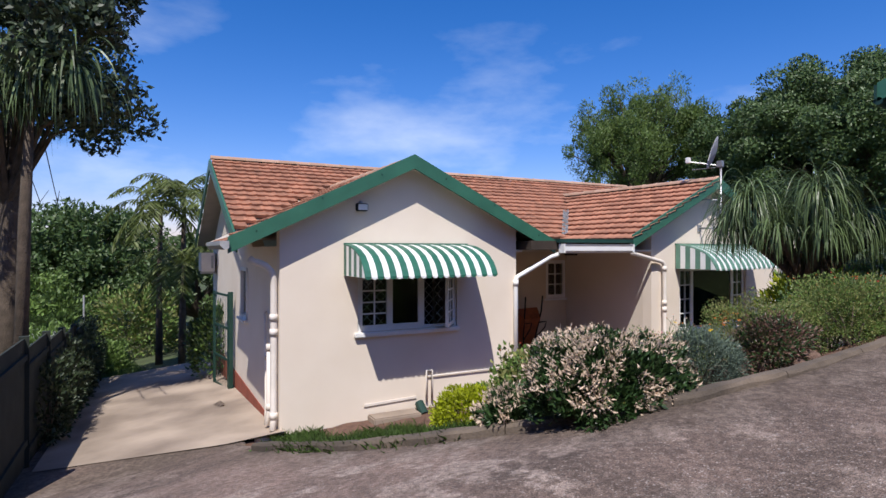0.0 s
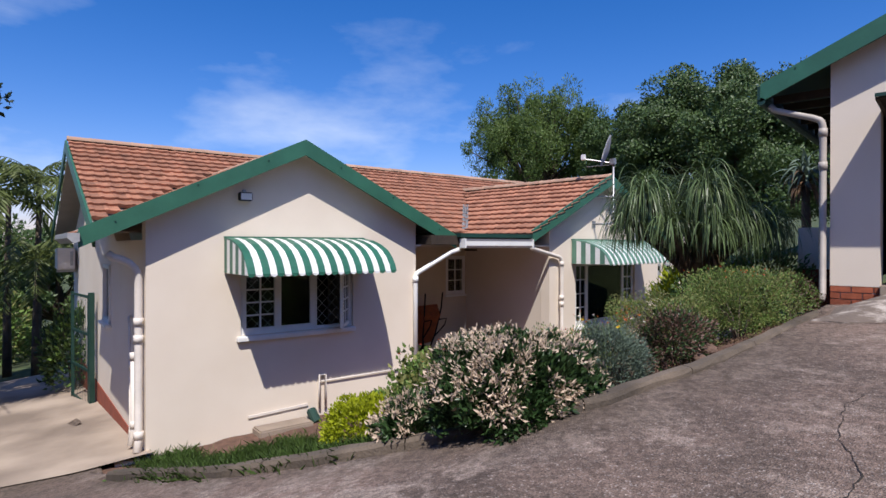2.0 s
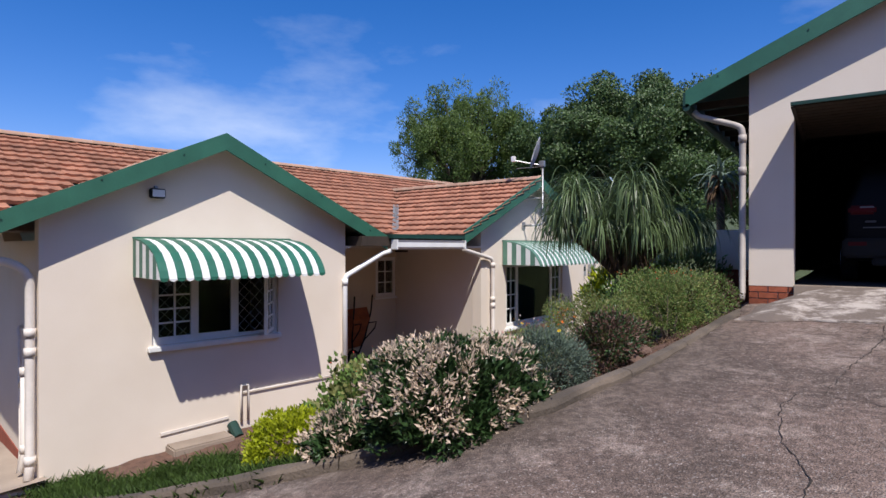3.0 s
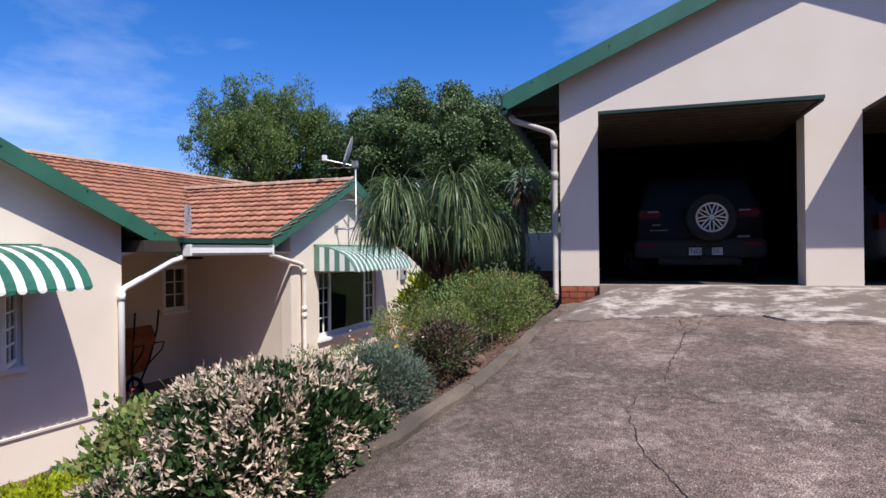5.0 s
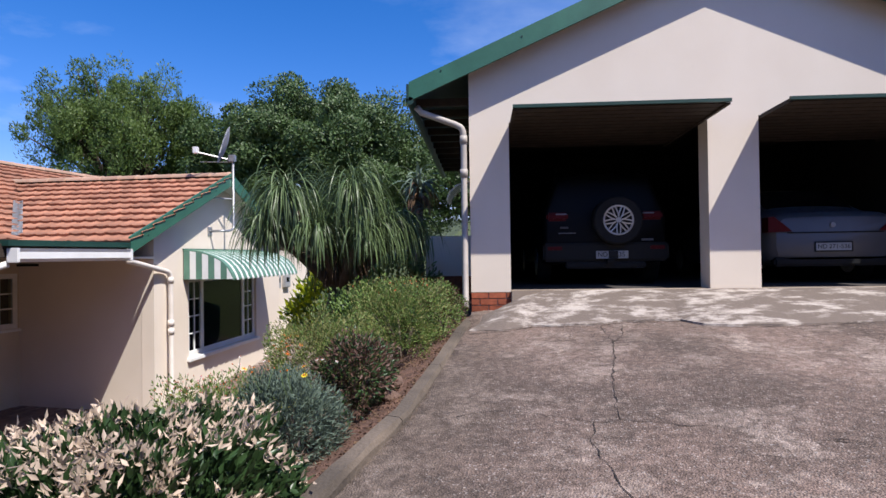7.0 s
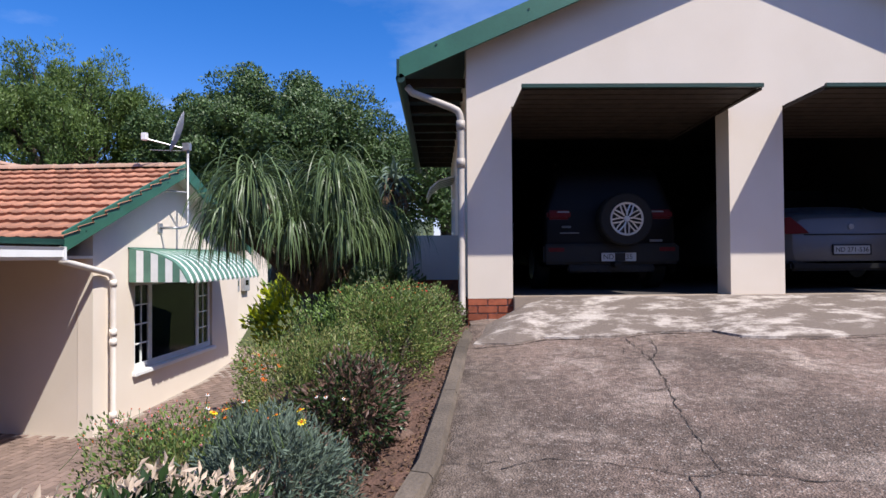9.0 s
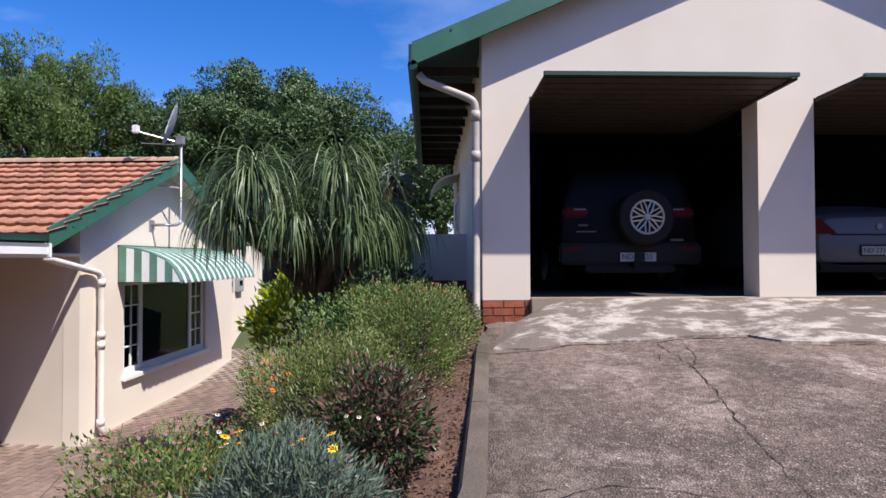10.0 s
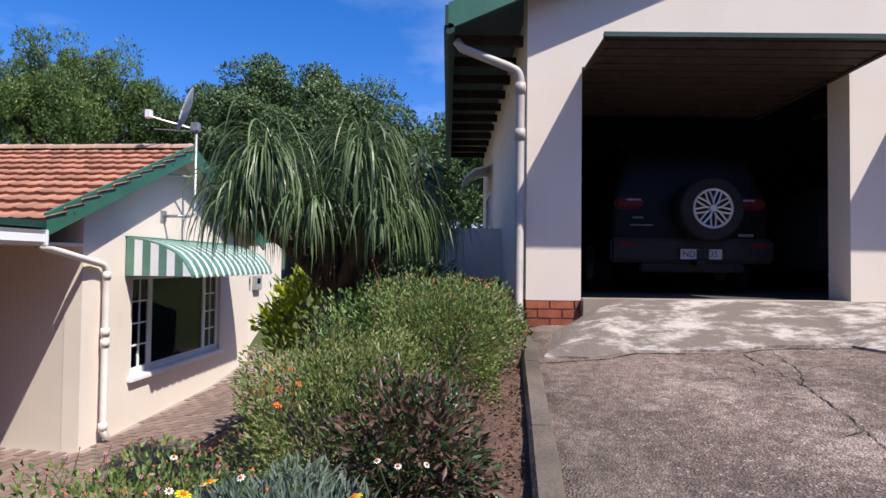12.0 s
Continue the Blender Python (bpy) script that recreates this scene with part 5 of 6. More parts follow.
shrub("lavender_bush", "silver grey needle-leaved lavender bush", -1.10, -3.80, (0.36, 0.34, 0.30), 11000, 0.042, 0.008, L_GREY, up=0.5, lift=0.5, ztop=-0.20)
shrub("lavender_bush", "low silver grey shrub beside rocks", -1.28, -4.15, (0.30, 0.26, 0.22), 6000, 0.042, 0.008, L_GREY, up=0.5, lift=0.5)
shrub("daisy_bush", "low green shrub with small purple flowers", -1.76, -3.10, (0.44, 0.46, 0.36), 9000, 0.032, 0.015, L_MID, L_OLIVE, lift=0.55, ztop=-0.42, rough=0.4)
shrub("red_leaved_bush", "sprawling bush of dull red and brown leaves", -0.86, -2.85, (0.30, 0.58, 0.30), 6000, 0.048, 0.017, L_RED, L_DARK, up=0.0, lift=0.6, ztop=-0.16, rough=0.4)
shrub("flowering_bush", "wide olive green bush with fine leaves", -1.22, -2.35, (0.46, 0.85, 0.42), 17000, 0.030, 0.010, L_OLIVE, L_MID, lift=0.55, ztop=-0.02, rough=0.4)
shrub("flowering_bush", "mid green bush with small red flowers near the garage", -0.74, -1.15, (0.52, 0.85, 0.42), 15000, 0.032, 0.013, L_MID, L_OLIVE, lift=0.62, ztop=0.22, rough=0.4)
shrub("flowering_bush", "thick green bush below the strap-leaved palm", -1.28, -0.25, (0.62, 0.80, 0.62), 9000, 0.045, 0.022, L_MID, L_DARK, lift=0.62, ztop=0.16)
shrub("flowering_bush", "small spreading bush with reddish shoots at the garage corner", -0.36, -0.30, (0.30, 0.34, 0.38), 2600, 0.034, 0.014, L_MID, L_RED, lift=0.6)
shrub("flowering_bush", "yellow-green leafy bush behind the palm", -2.3, 2.0, (0.7, 0.7, 0.8), 1700, 0.14, 0.06, L_LIME, L_MID, z=-1.1, lift=0.7)
shrub("flowering_bush", "green shrubs at the yard wall", -1.3, 2.3, (0.7, 0.6, 0.7), 2200, 0.09, 0.04, L_MID, L_OLIVE, z=-0.6, lift=0.6)

# fallen leaves and clods on the bare soil behind the kerb
PP = []
for k in range(2600):
    u = rng.uniform(1.6, 6.2)
    p = hw(u, kerb_v(u) + 0.08 + 0.75 * rng.random() ** 1.4)
    PP.append((p.x, p.y, bed_at(p.x, p.y) + rng.uniform(0.0, 0.02)))
PP = np.array(PP)
tagged(leaves("leaf_litter", PP[:1500], rng.normal(size=(1500, 3)) * np.array((1, 1, 0.25)), 0.03, 0.014, L_DEAD), "dry brown fallen leaves on bare soil", "leaf litter", kind="stuff")
tagged(leaves("soil_clods", PP[1500:], rng.normal(size=(1100, 3)) * np.array((1, 1, 0.5)), 0.018, 0.016, M_SOIL, fold=0.5), "small crumbly clods of reddish soil", "soil", kind="stuff")

# grass along the kerb
def tufts(name, label, spots, spread, n, h, material, category="grass"):
    P, D = [], []
    for x, y in spots:
        q = rng.normal(size=(n, 2)) * spread
        for a, b in q:
            P.append((x + a, y + b, bed_at(x + a, y + b) + 0.0))
    P = np.array(P)
    D = rng.normal(size=P.shape) * 0.42 + np.array([0, 0, 1.0])
    ob = leaves(name, P, D, h, 0.0052, material, droop=0.25)
    return tagged(ob, label, category, kind="stuff")


line = [hw(*k) for k in ((0.05, -2.6), (0.0, -1.5), (0.25, -1.6), (0.5, -1.7), (0.8, -1.9), (1.1, -2.2), (1.4, -2.6), (1.5, -3.1), (0.25, -2.9), (0.5, -3.35), (0.75, -3.7), (1.0, -3.9), (0.7, -3.2), (1.0, -3.3), (0.45, -2.8), (1.3, -4.1), (1.2, -3.6), (0.2, -2.2), (0.5, -2.3), (0.8, -2.7), (1.2, -3.0))]
tufts("kerb_grass", "strip of ornamental grass behind the kerb", [(p.x, p.y) for p in line], 0.17, 1700, 0.19, L_GRASS)
fill = []
for k in range(90):
    u = rng.uniform(-0.15, 1.75)
    edge = float(np.interp(u, [q[0] for q in KERB[:7]], [q[1] for q in KERB[:7]]))
    p = hw(u, rng.uniform(max(edge + 0.40, -3.9), -0.35 - 0.4 * u))
    fill.append((p.x, p.y))
tufts("kerb_grass", "lush ornamental grass between the kerb and the wall", fill, 0.14, 800, 0.19, L_GRASS)
low = [hw(*k) for k in ((-0.35, -1.6), (-0.25, -1.9), (-0.1, -2.3), (0.1, -2.1), (-0.2, -2.5), (0.15, -2.5))]
PP, DD = [], []
for p in low:
    q = rng.normal(size=(420, 2)) * 0.11
    PP += [(p.x + a, p.y + b, bed_at(p.x + a, p.y + b) + rng.uniform(0.0, 0.07)) for a, b in q]
tagged(leaves("ground_cover", PP, rng.normal(size=(len(PP), 3)) * 0.7 + np.array([0, 0, 0.8]), 0.045, 0.03, L_GRASS), "bright green creeping ground cover at the kerb end", "ground cover", kind="stuff")


def strap_head(parent, c, n, length, width, name="crown", material=None, stiff=0.0):
    """A fountain of strap leaves that rise, arch over and hang; stiff leaves stay out."""
    verts, faces = [], []
    S = 11
    for k in range(n):
        a = rng.uniform(0, 2 * math.pi)
        el = rng.uniform(0.25, 1.45)
        ln = length * rng.uniform(0.5, 1.1) * (0.75 + 0.25 * math.sin(el))
        w = rng.uniform(*width)
        p = np.array(c) + rng.normal(size=3) * 0.04
        d = np.array((math.cos(a) * math.cos(el), math.sin(a) * math.cos(el), math.sin(el)))
        side_ = np.array((-math.sin(a), math.cos(a), 0)) + rng.normal(size=3) * 0.3
        side_ /= np.linalg.norm(side_)
        b = len(verts)
        g = rng.uniform(0.38, 0.62) * (1 - stiff)
        for s in range(S):
            ww = w * (0.75 + 0.25 * math.sin(math.pi * s / S) if s < S - 3 else 0.9 * (S - 1 - s) / 3 + 0.06)
            verts.append(p - side_ * ww / 2)
            verts.append(p + side_ * ww / 2)
            d = d / np.linalg.norm(d)
            p = p + d * ln / (S - 1)
            d = d + np.array((0, 0, -g)) + rng.normal(size=3) * 0.05
        faces += [(b + 2 * s, b + 2 * s + 1, b + 2 * s + 3, b + 2 * s + 2) for s in range(S - 1)]
    return part(name, mesh_from(name, verts, faces, material or L_STRAP), None, parent)


def ponytail(name, label, base, heads):
    """A swollen trunk, a limb to each head of leaves (x, y, z, leaf count, leaf length) and a skirt of dead leaves."""
    t = thing(name, label, "palm tree", pose(*base))
    b = Vector(base)
    bm = bmesh.new()
    tube(bm, [(0, 0, -0.3), (0.02, 0, 0.0), (0.0, 0.02, 0.35), (0.03, 0.0, 0.8)], [0.34, 0.30, 0.2, 0.13], 12)
    part("trunk", bm, M_BARK, t, smooth=True)
    for x, y, z, n, length in heads:
        q = Vector((x, y, z)) - b
        bm = bmesh.new()
        tube(bm, [(0.03, 0, 0.75), (q.x * 0.55, q.y * 0.55, 0.75 + (q.z - 0.75) * 0.6), tuple(q)], [0.10, 0.07, 0.05], 8)
        part("limb", bm, M_BARK, t, smooth=True)
        strap_head(t, tuple(q), int(n * 1.35), length, (0.009, 0.018))
    strap_head(t, (0.05, 0.0, 1.15), 150, 0.95, (0.01, 0.018), "dead_leaves", L_DEAD)
    return t


PB_Z = -0.75
ponytail("ponytail_palm", "many-headed ponytail palm with long hanging strap leaves", (-1.85, 0.55, PB_Z),
         [(-2.38, 0.0, 1.22, 230, 1.25), (-1.52, 0.1, 1.26, 230, 1.25), (-2.78, 0.45, 0.98, 170, 1.1), (-2.0, 0.7, 0.95, 130, 1.1), (-1.18, 0.55, 0.86, 170, 1.05), (-0.92, 1.1, 0.8, 170, 1.0),
          (-1.95, -0.1, 0.78, 110, 0.9), (-1.34, -0.05, 0.75, 110, 0.85), (-2.55, -0.1, 0.78, 110, 0.9), (-1.7, 1.2, 0.95, 140, 1.1)])
aloe = thing("aloe", "tall grey-green aloe with arching leaves behind the yard wall", "aloe", pose(-1.2, 5.2, 0.0))
bm = bmesh.new()
tube(bm, [(0, 0, -0.3), (0.02, 0.02, 0.9), (0, 0, 1.85)], [0.11, 0.09, 0.07], 8)
part("trunk", bm, M_BARK, aloe, smooth=True)
strap_head(aloe, (0, 0, 1.9), 90, 0.85, (0.035, 0.06), material=L_GREY, stiff=0.45)
strap_head(aloe, (0, 0, 1.7), 60, 0.8, (0.03, 0.05), "dead_leaves", L_DEAD)


def tree(name, label, base, height, spread, crown_z, n_clump, per, L, W, material, trunk_r, seed, squash=0.8, tall=0.75, size=(0.12, 0.22), up=0.25, hollow=0.45):
    """A branching tree: tapered trunk, limbs to each clump and a crown of clumps of small leaves that lie over each other."""
    r0 = np.random.default_rng(seed)
    t = thing(name, label, "tree", pose(*base))
    bm = bmesh.new()
    tube(bm, [(0, 0, -0.4), (0.05, 0.03, crown_z * 0.35), (-0.08, 0.1, crown_z * 0.75), (0.1, 0.0, crown_z * 1.05)], [trunk_r * 1.25, trunk_r, trunk_r * 0.8, trunk_r * 0.45], 10)
    part("trunk", bm, M_BARK, t, smooth=True)
    P, D, F = [], [], []
    rad = np.array((spread, spread, (height - crown_z) * squash))
    for k in range(n_clump):
        d = r0.normal(size=3)
        d /= np.linalg.norm(d)
        if d[2] < -0.55:
            d[2] *= -0.5
        f = r0.uniform(hollow, 1.0) ** 0.5 * (1 + 0.22 * noise.noise(Vector(d * 2.3) + Vector((seed, 0, 0))))
        c = np.array((0, 0, crown_z)) + d * rad * f
        s = spread * r0.uniform(*size)
        q = r0.normal(size=(per, 3))
        q /= np.linalg.norm(q, axis=1, keepdims=True)
        ragged = np.array([1 + 0.55 * noise.noise(Vector(x * 2.6) + Vector((k, seed, 0))) for x in q])
        P.append(c + q * (ragged * r0.uniform(0.55, 1.0, per) ** 0.5)[:, None] * np.array((1.0, 1.0, tall)) * s)
        around = np.cross(q, r0.normal(size=q.shape))
        D.append(around * 0.8 + q * 0.45 + r0.normal(size=q.shape) * 0.25 + np.array((0, 0, up)))
        F.append(q + 0.5 * d)
        if k % 2 == 0:
            bl = tube(bmesh.new(), [(0, 0, crown_z * 0.6), tuple(np.array((0, 0, crown_z * 0.75)) * 0.5 + c * 0.5), tuple(c)], [trunk_r * 0.35, trunk_r * 0.18, 0.02], 5)
            part("limb", bl, M_BARK, t)
    leaves("crown", np.concatenate(P), np.concatenate(D), L, W, material, t, fold=0.12, face=np.concatenate(F))
    return t


tree("tree", "tall light green feathery tree behind the house", (-16.6, 18.6, -1.5), 11.2, 3.9, 7.0, 210, 360, 0.16, 0.052, L_TREE1, 0.30, 3, squash=0.95, tall=1.35, size=(0.07, 0.17), up=0.9, hollow=0.2)
tree("tree", "dense dark green broad-leaved tree behind the palm", (-7.4, 19.4, -1.0), 9.6, 5.6, 5.0, 300, 900, 0.145, 0.075, L_TREE2, 0.40, 8, squash=0.95, size=(0.09, 0.18))
tree("tree", "dark green tree further back", (0.2, 24.0, 0.0), 8.8, 5.0, 4.2, 220, 240, 0.2, 0.1, L_TREE2, 0.35, 11)
tree("tree", "small upright tree beside the feathery one", (-13.2, 19.4, -1.5), 10.4, 1.5, 7.2, 26, 420, 0.2, 0.065, L_TREE1, 0.16, 14, tall=1.3, up=0.9)
tree("tree", "rounded green tree beyond the lower drive", (-33, -6.9, -5.0), 8.3, 4.6, 4.3, 140, 260, 0.26, 0.12, L_TREE2, 0.4, 21)
tree("tree", "low green tree at the garden end", (-28, -10.5, -4.5), 5.6, 3.2, 2.8, 80, 260, 0.22, 0.1, L_MID, 0.25, 25)
tree("tree", "green tree beyond the side of the house", (-27, -2.0, -4.6), 6.4, 3.0, 3.2, 80, 260, 0.22, 0.1, L_TREE2, 0.25, 27)
tree("tree", "dark tree overhanging the fence", (-13.0, -9.05, -3.3), 11.3, 2.85, 7.8, 62, 320, 0.16, 0.085, L_SHADE, 0.24, 31, squash=0.9)
shrub("hedge_bush", "dark rounded bush at the back corner of the house", -13.6, -4.75, (0.6, 0.65, 1.25), 2600, 0.13, 0.06, L_DARK, L_MID, z=-3.0, lift=0.7)
shrub("hedge_bush", "green rounded hedge bush on the lower lawn", -20.5, -6.9, (1.7, 1.2, 0.9), 3600, 0.16, 0.07, L_MID, z=-3.9, lift=0.6)
shrub("hedge_bush", "low green hedge bush on the lower lawn", -23.5, -8.0, (2.2, 1.6, 1.1), 3600, 0.18, 0.08, L_MID, z=-4.1, lift=0.6)
shrub("hedge_bush", "tall green shrub at the end of the garden", -26.5, -7.6, (2.4, 1.8, 1.9), 5200, 0.2, 0.09, L_TREE2, L_MID, z=-4.4, lift=0.7)
shrub("hedge_bush", "tall yellow-green shrub at the end of the garden", -24.5, -4.9, (2.0, 1.5, 2.0), 5200, 0.2, 0.09, L_MID, L_OLIVE, z=-4.3, lift=0.7)
strapL = thing("strap_leaved_tree", "strap-leaved plant hanging beside the fence tree", "palm tree", pose(-11.5, -8.86, -3.2))
bm = bmesh.new()
tube(bm, [(0, 0, -0.2), (0.1, 0.1, 4.4), (0.2, 0.2, 6.9)], [0.13, 0.10, 0.06], 8)
part("trunk", bm, M_BARK, strapL, smooth=True)
for head in ((0.0, 0.0, 6.9), (0.35, 0.45, 7.1), (0.6, 0.8, 6.9), (-0.3, -0.4, 6.7)):
    strap_head(strapL, head, 150, 2.0, (0.022, 0.042))


def feather_palm(label, base, h, n, ln, seed):
    """A slim palm: ringed trunk and arching fronds of many leaflets, each frond a part."""
    r0 = np.random.default_rng(seed)
    t = thing("palm_tree", label, "palm tree", pose(*base), group="feather palms")
    bm = bmesh.new()
    tube(bm, [(0, 0, -0.3), (0.05, 0, h * 0.5), (0.0, 0.05, h)], [0.13, 0.09, 0.07], 8)
    part("trunk", bm, M_BARK, t, smooth=True)
    for k in range(n):
        a = 2 * math.pi * k / n + r0.uniform(-0.3, 0.3)
        el = r0.uniform(0.2, 1.3)
        p, d = np.array((0, 0.05, h)), np.array((math.cos(a) * math.cos(el), math.sin(a) * math.cos(el), math.sin(el)))
        P, D, spine = [], [], []
        for s in range(16):
            spine.append(tuple(p))
            if s > 2:
                sd = np.cross(d, (0, 0, 1.0))
                sd /= np.linalg.norm(sd) + 1e-6
                for sgn in (-1, 1):
                    for r in range(2):
                        P.append(p + d * 0.04 * r)
                        D.append(sd * sgn + d * 0.5 + np.array((0, 0, -0.75)) + r0.normal(size=3) * 0.12)
            p = p + d * ln / 16
            d = d + np.array((0, 0, -0.15))
            d /= np.linalg.norm(d)
        fr = leaves("frond", P, D, 0.34 * ln / 1.7, 0.065, L_FROND, t)
        bm = bmesh.new()
        tube(bm, spine, 0.012, 5)
        part("rib", bm, L_FROND, fr)
    return t


feather_palm("slim feather palm behind the house corner", (-19.6, -5.0, -3.6), 5.4, 18, 2.1, 1)
feather_palm("taller feather palm behind the house corner", (-20.3, -4.1, -3.6), 6.0, 18, 2.1, 2)
feather_palm("lower yellowing feather palm beside the others", (-18.6, -4.5, -3.4), 3.4, 18, 2.2, 3)


# ---------------------------------------------------------------- vehicles
def paint(name, color, metal=0.4):
    m = mat(name, color, 0.5, metal=metal, var=0.03, scale=3, grain=200, bump=0.0, coat=0.0, spec=0.2)
    return m


# car paints and trim below their own tone: garage shade put into them
M_NAVY = paint("shaded_navy_paint", (0.002, 0.0021, 0.0034), 0.0)
M_SILVER = paint("shaded_silver_paint", (0.16, 0.16, 0.17), 0.4)
M_TRIM = mat("shaded_black_trim", (0.0045, 0.0045, 0.0045), 0.6, var=0.1, scale=20)
M_LENS_R = mat("red_lamp_lens", (0.10, 0.006, 0.008), 0.4, var=0.05, scale=20, coat=0.0, bump=0.0, spec=0.2)
M_LENS_W = mat("clear_lamp_lens", (0.30, 0.30, 0.33), 0.15, var=0.05, scale=20, coat=0.8, bump=0.0)
M_PLATE = mat("white_number_plate", (0.42, 0.42, 0.41), 0.5, var=0.04, scale=10, bump=0.0)
M_BADGE = mat("dull_chrome", (0.16, 0.16, 0.17), 0.4, metal=0.5, var=0.05, scale=10, bump=0.0)
M_INK = mat("black_plate_ink", (0.02, 0.02, 0.025), 0.6, var=0.05, scale=10, bump=0.0)


def round_off(rows, closed):
    """Corner cutting: each corner of a line of points gives way to two."""
    for _ in range(2):
        nxt = np.roll(rows, -1, axis=0)
        a, b = rows * 0.75 + nxt * 0.25, rows * 0.25 + nxt * 0.75
        cut = np.stack([a, b], axis=1).reshape(-1, *rows.shape[1:])
        rows = cut if closed else np.concatenate([rows[:1], cut[:-2], rows[-1:]])
    return rows


def loft(sections):
    """A rounded skin over cross sections of equal point count (x, z) at each y."""
    bm = bmesh.new()
    grid = np.array([[(x, y, z) for x, z in pts] for y, pts in sections], float)
    grid = round_off(grid, False)
    grid = round_off(grid.transpose(1, 0, 2), True).transpose(1, 0, 2)
    rings = [[bm.verts.new(tuple(p)) for p in ring] for ring in grid]
    n = len(rings[0])
    for a, b in zip(rings, rings[1:]):
        for k in range(n):
            bm.faces.new((a[k], a[(k + 1) % n], b[(k + 1) % n], b[k]))
    bm.faces.new(rings[0][::-1])
    bm.faces.new(rings[-1])
    return bm


def section(w, zb, zs, zt, wt):
    """Half-width, floor, shoulder and roof heights, roof half-width."""
    return [(-w * 0.92, zb), (-w, zb + 0.15), (-w, zs - 0.08), (-w * 0.97, zs), (-wt, zt - 0.06), (-wt * 0.9, zt),
            (wt * 0.9, zt), (wt, zt - 0.06), (w * 0.97, zs), (w, zs - 0.08), (w, zb + 0.15), (w * 0.92, zb)]


def wheel(parent, x, y, r, w):
    bm = bmesh.new()
    tube(bm, [(x - w / 2, y, r), (x - w / 2 + 0.02, y, r), (x + w / 2 - 0.02, y, r), (x + w / 2, y, r)], [r * 0.93, r, r, r * 0.93], 24)
    ob = part("wheel", bm, M_BLACK, parent, smooth=False)
    bm = bmesh.new()
    tube(bm, [(x - w / 2 - 0.004, y, r), (x + w / 2 + 0.004, y, r)], r * 0.62, 20)
    part("rim", bm, M_ALLOY, ob)


def letters(text, size, m, parent, material, name="lettering"):
    cu = bpy.data.curves.new(name, "FONT")
    cu.body, cu.size, cu.extrude, cu.align_x, cu.align_y = text, size, 0.001, "CENTER", "CENTER"
    tmp = bpy.data.objects.new(name, cu)
    scene.collection.objects.link(tmp)
    me = bpy.data.meshes.new_from_object(tmp.evaluated_get(bpy.context.evaluated_depsgraph_get()))
    bpy.data.objects.remove(tmp)
    bpy.data.curves.remove(cu)
    me.materials.clear()
    me.materials.append(material)
    return part(name, me, None, parent, m=m)


def plate(parent, x, y, z, w, h, texts, frame_w=0.012):
    p = part("number_plate", boxed(x - w / 2, x + w / 2, y - 0.008, y, z - h / 2, z + h / 2, 0.004), M_PLATE, parent)
    bm = bmesh.new()
    for a, b, c, d in ((x - w / 2 - frame_w, x - w / 2, z - h / 2 - frame_w, z + h / 2 + frame_w), (x + w / 2, x + w / 2 + frame_w, z - h / 2 - frame_w, z + h / 2 + frame_w),
                       (x - w / 2, x + w / 2, z - h / 2 - frame_w, z - h / 2), (x - w / 2, x + w / 2, z + h / 2, z + h / 2 + frame_w)):
        box(bm, a, b, y - 0.012, y, c, d)
    part("plate_frame", bm, M_INK, p)
    for txt, dx, s in texts:
        letters(txt, s, pose(x + dx, y - 0.0105, z, 90, 0, 0), p, M_INK)
    return p


# compact off-roader with its spare wheel on the tail door
suv = thing("car", "dark blue compact off-roader parked nose-in, silver spare wheel", "car", pose(1.86, 0.86, 0.0), group="parked cars")
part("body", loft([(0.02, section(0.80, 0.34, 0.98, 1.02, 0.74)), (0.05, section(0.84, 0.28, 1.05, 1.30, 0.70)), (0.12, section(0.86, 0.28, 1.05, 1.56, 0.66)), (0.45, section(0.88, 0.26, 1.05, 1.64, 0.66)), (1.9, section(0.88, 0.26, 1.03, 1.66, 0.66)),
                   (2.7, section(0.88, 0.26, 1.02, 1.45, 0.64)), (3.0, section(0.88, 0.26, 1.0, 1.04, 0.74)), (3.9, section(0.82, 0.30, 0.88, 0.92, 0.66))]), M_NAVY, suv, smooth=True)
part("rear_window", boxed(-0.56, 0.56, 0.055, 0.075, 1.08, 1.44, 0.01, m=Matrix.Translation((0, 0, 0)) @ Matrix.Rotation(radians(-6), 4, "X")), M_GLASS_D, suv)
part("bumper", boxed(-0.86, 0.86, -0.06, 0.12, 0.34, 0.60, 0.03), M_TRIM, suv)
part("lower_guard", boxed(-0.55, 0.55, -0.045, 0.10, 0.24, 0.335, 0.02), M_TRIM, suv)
for s in (-1, 1):
    lamp = part("tail_lamp", boxed(min(s * 0.50, s * 0.80), max(s * 0.50, s * 0.80), -0.015, 0.16, 0.91, 1.03, 0.03), M_LENS_R, suv)
    part("reverse_lens", boxed(min(s * 0.52, s * 0.68), max(s * 0.52, s * 0.68), -0.02, 0.02, 0.985, 1.015, 0.01), M_LENS_W, lamp)
    part("reflector", boxed(min(s * 0.60, s * 0.80), max(s * 0.60, s * 0.80), -0.068, -0.05, 0.50, 0.55, 0.006), M_LENS_R, suv)
    part("roof_rail", boxed(min(s * 0.58, s * 0.62), max(s * 0.58, s * 0.62), 0.4, 2.3, 1.66, 1.70, 0.01), M_TRIM, suv)
    for y in (0.75, 3.1):
        wheel(suv, s * 0.78, y, 0.34, 0.2)
sp = part("spare_wheel", tube(bmesh.new(), [(0.14, 0.02, 0.90), (0.14, -0.02, 0.90), (0.14, -0.19, 0.90), (0.14, -0.21, 0.90)], [0.30, 0.33, 0.33, 0.31], 28), M_BLACK, suv)
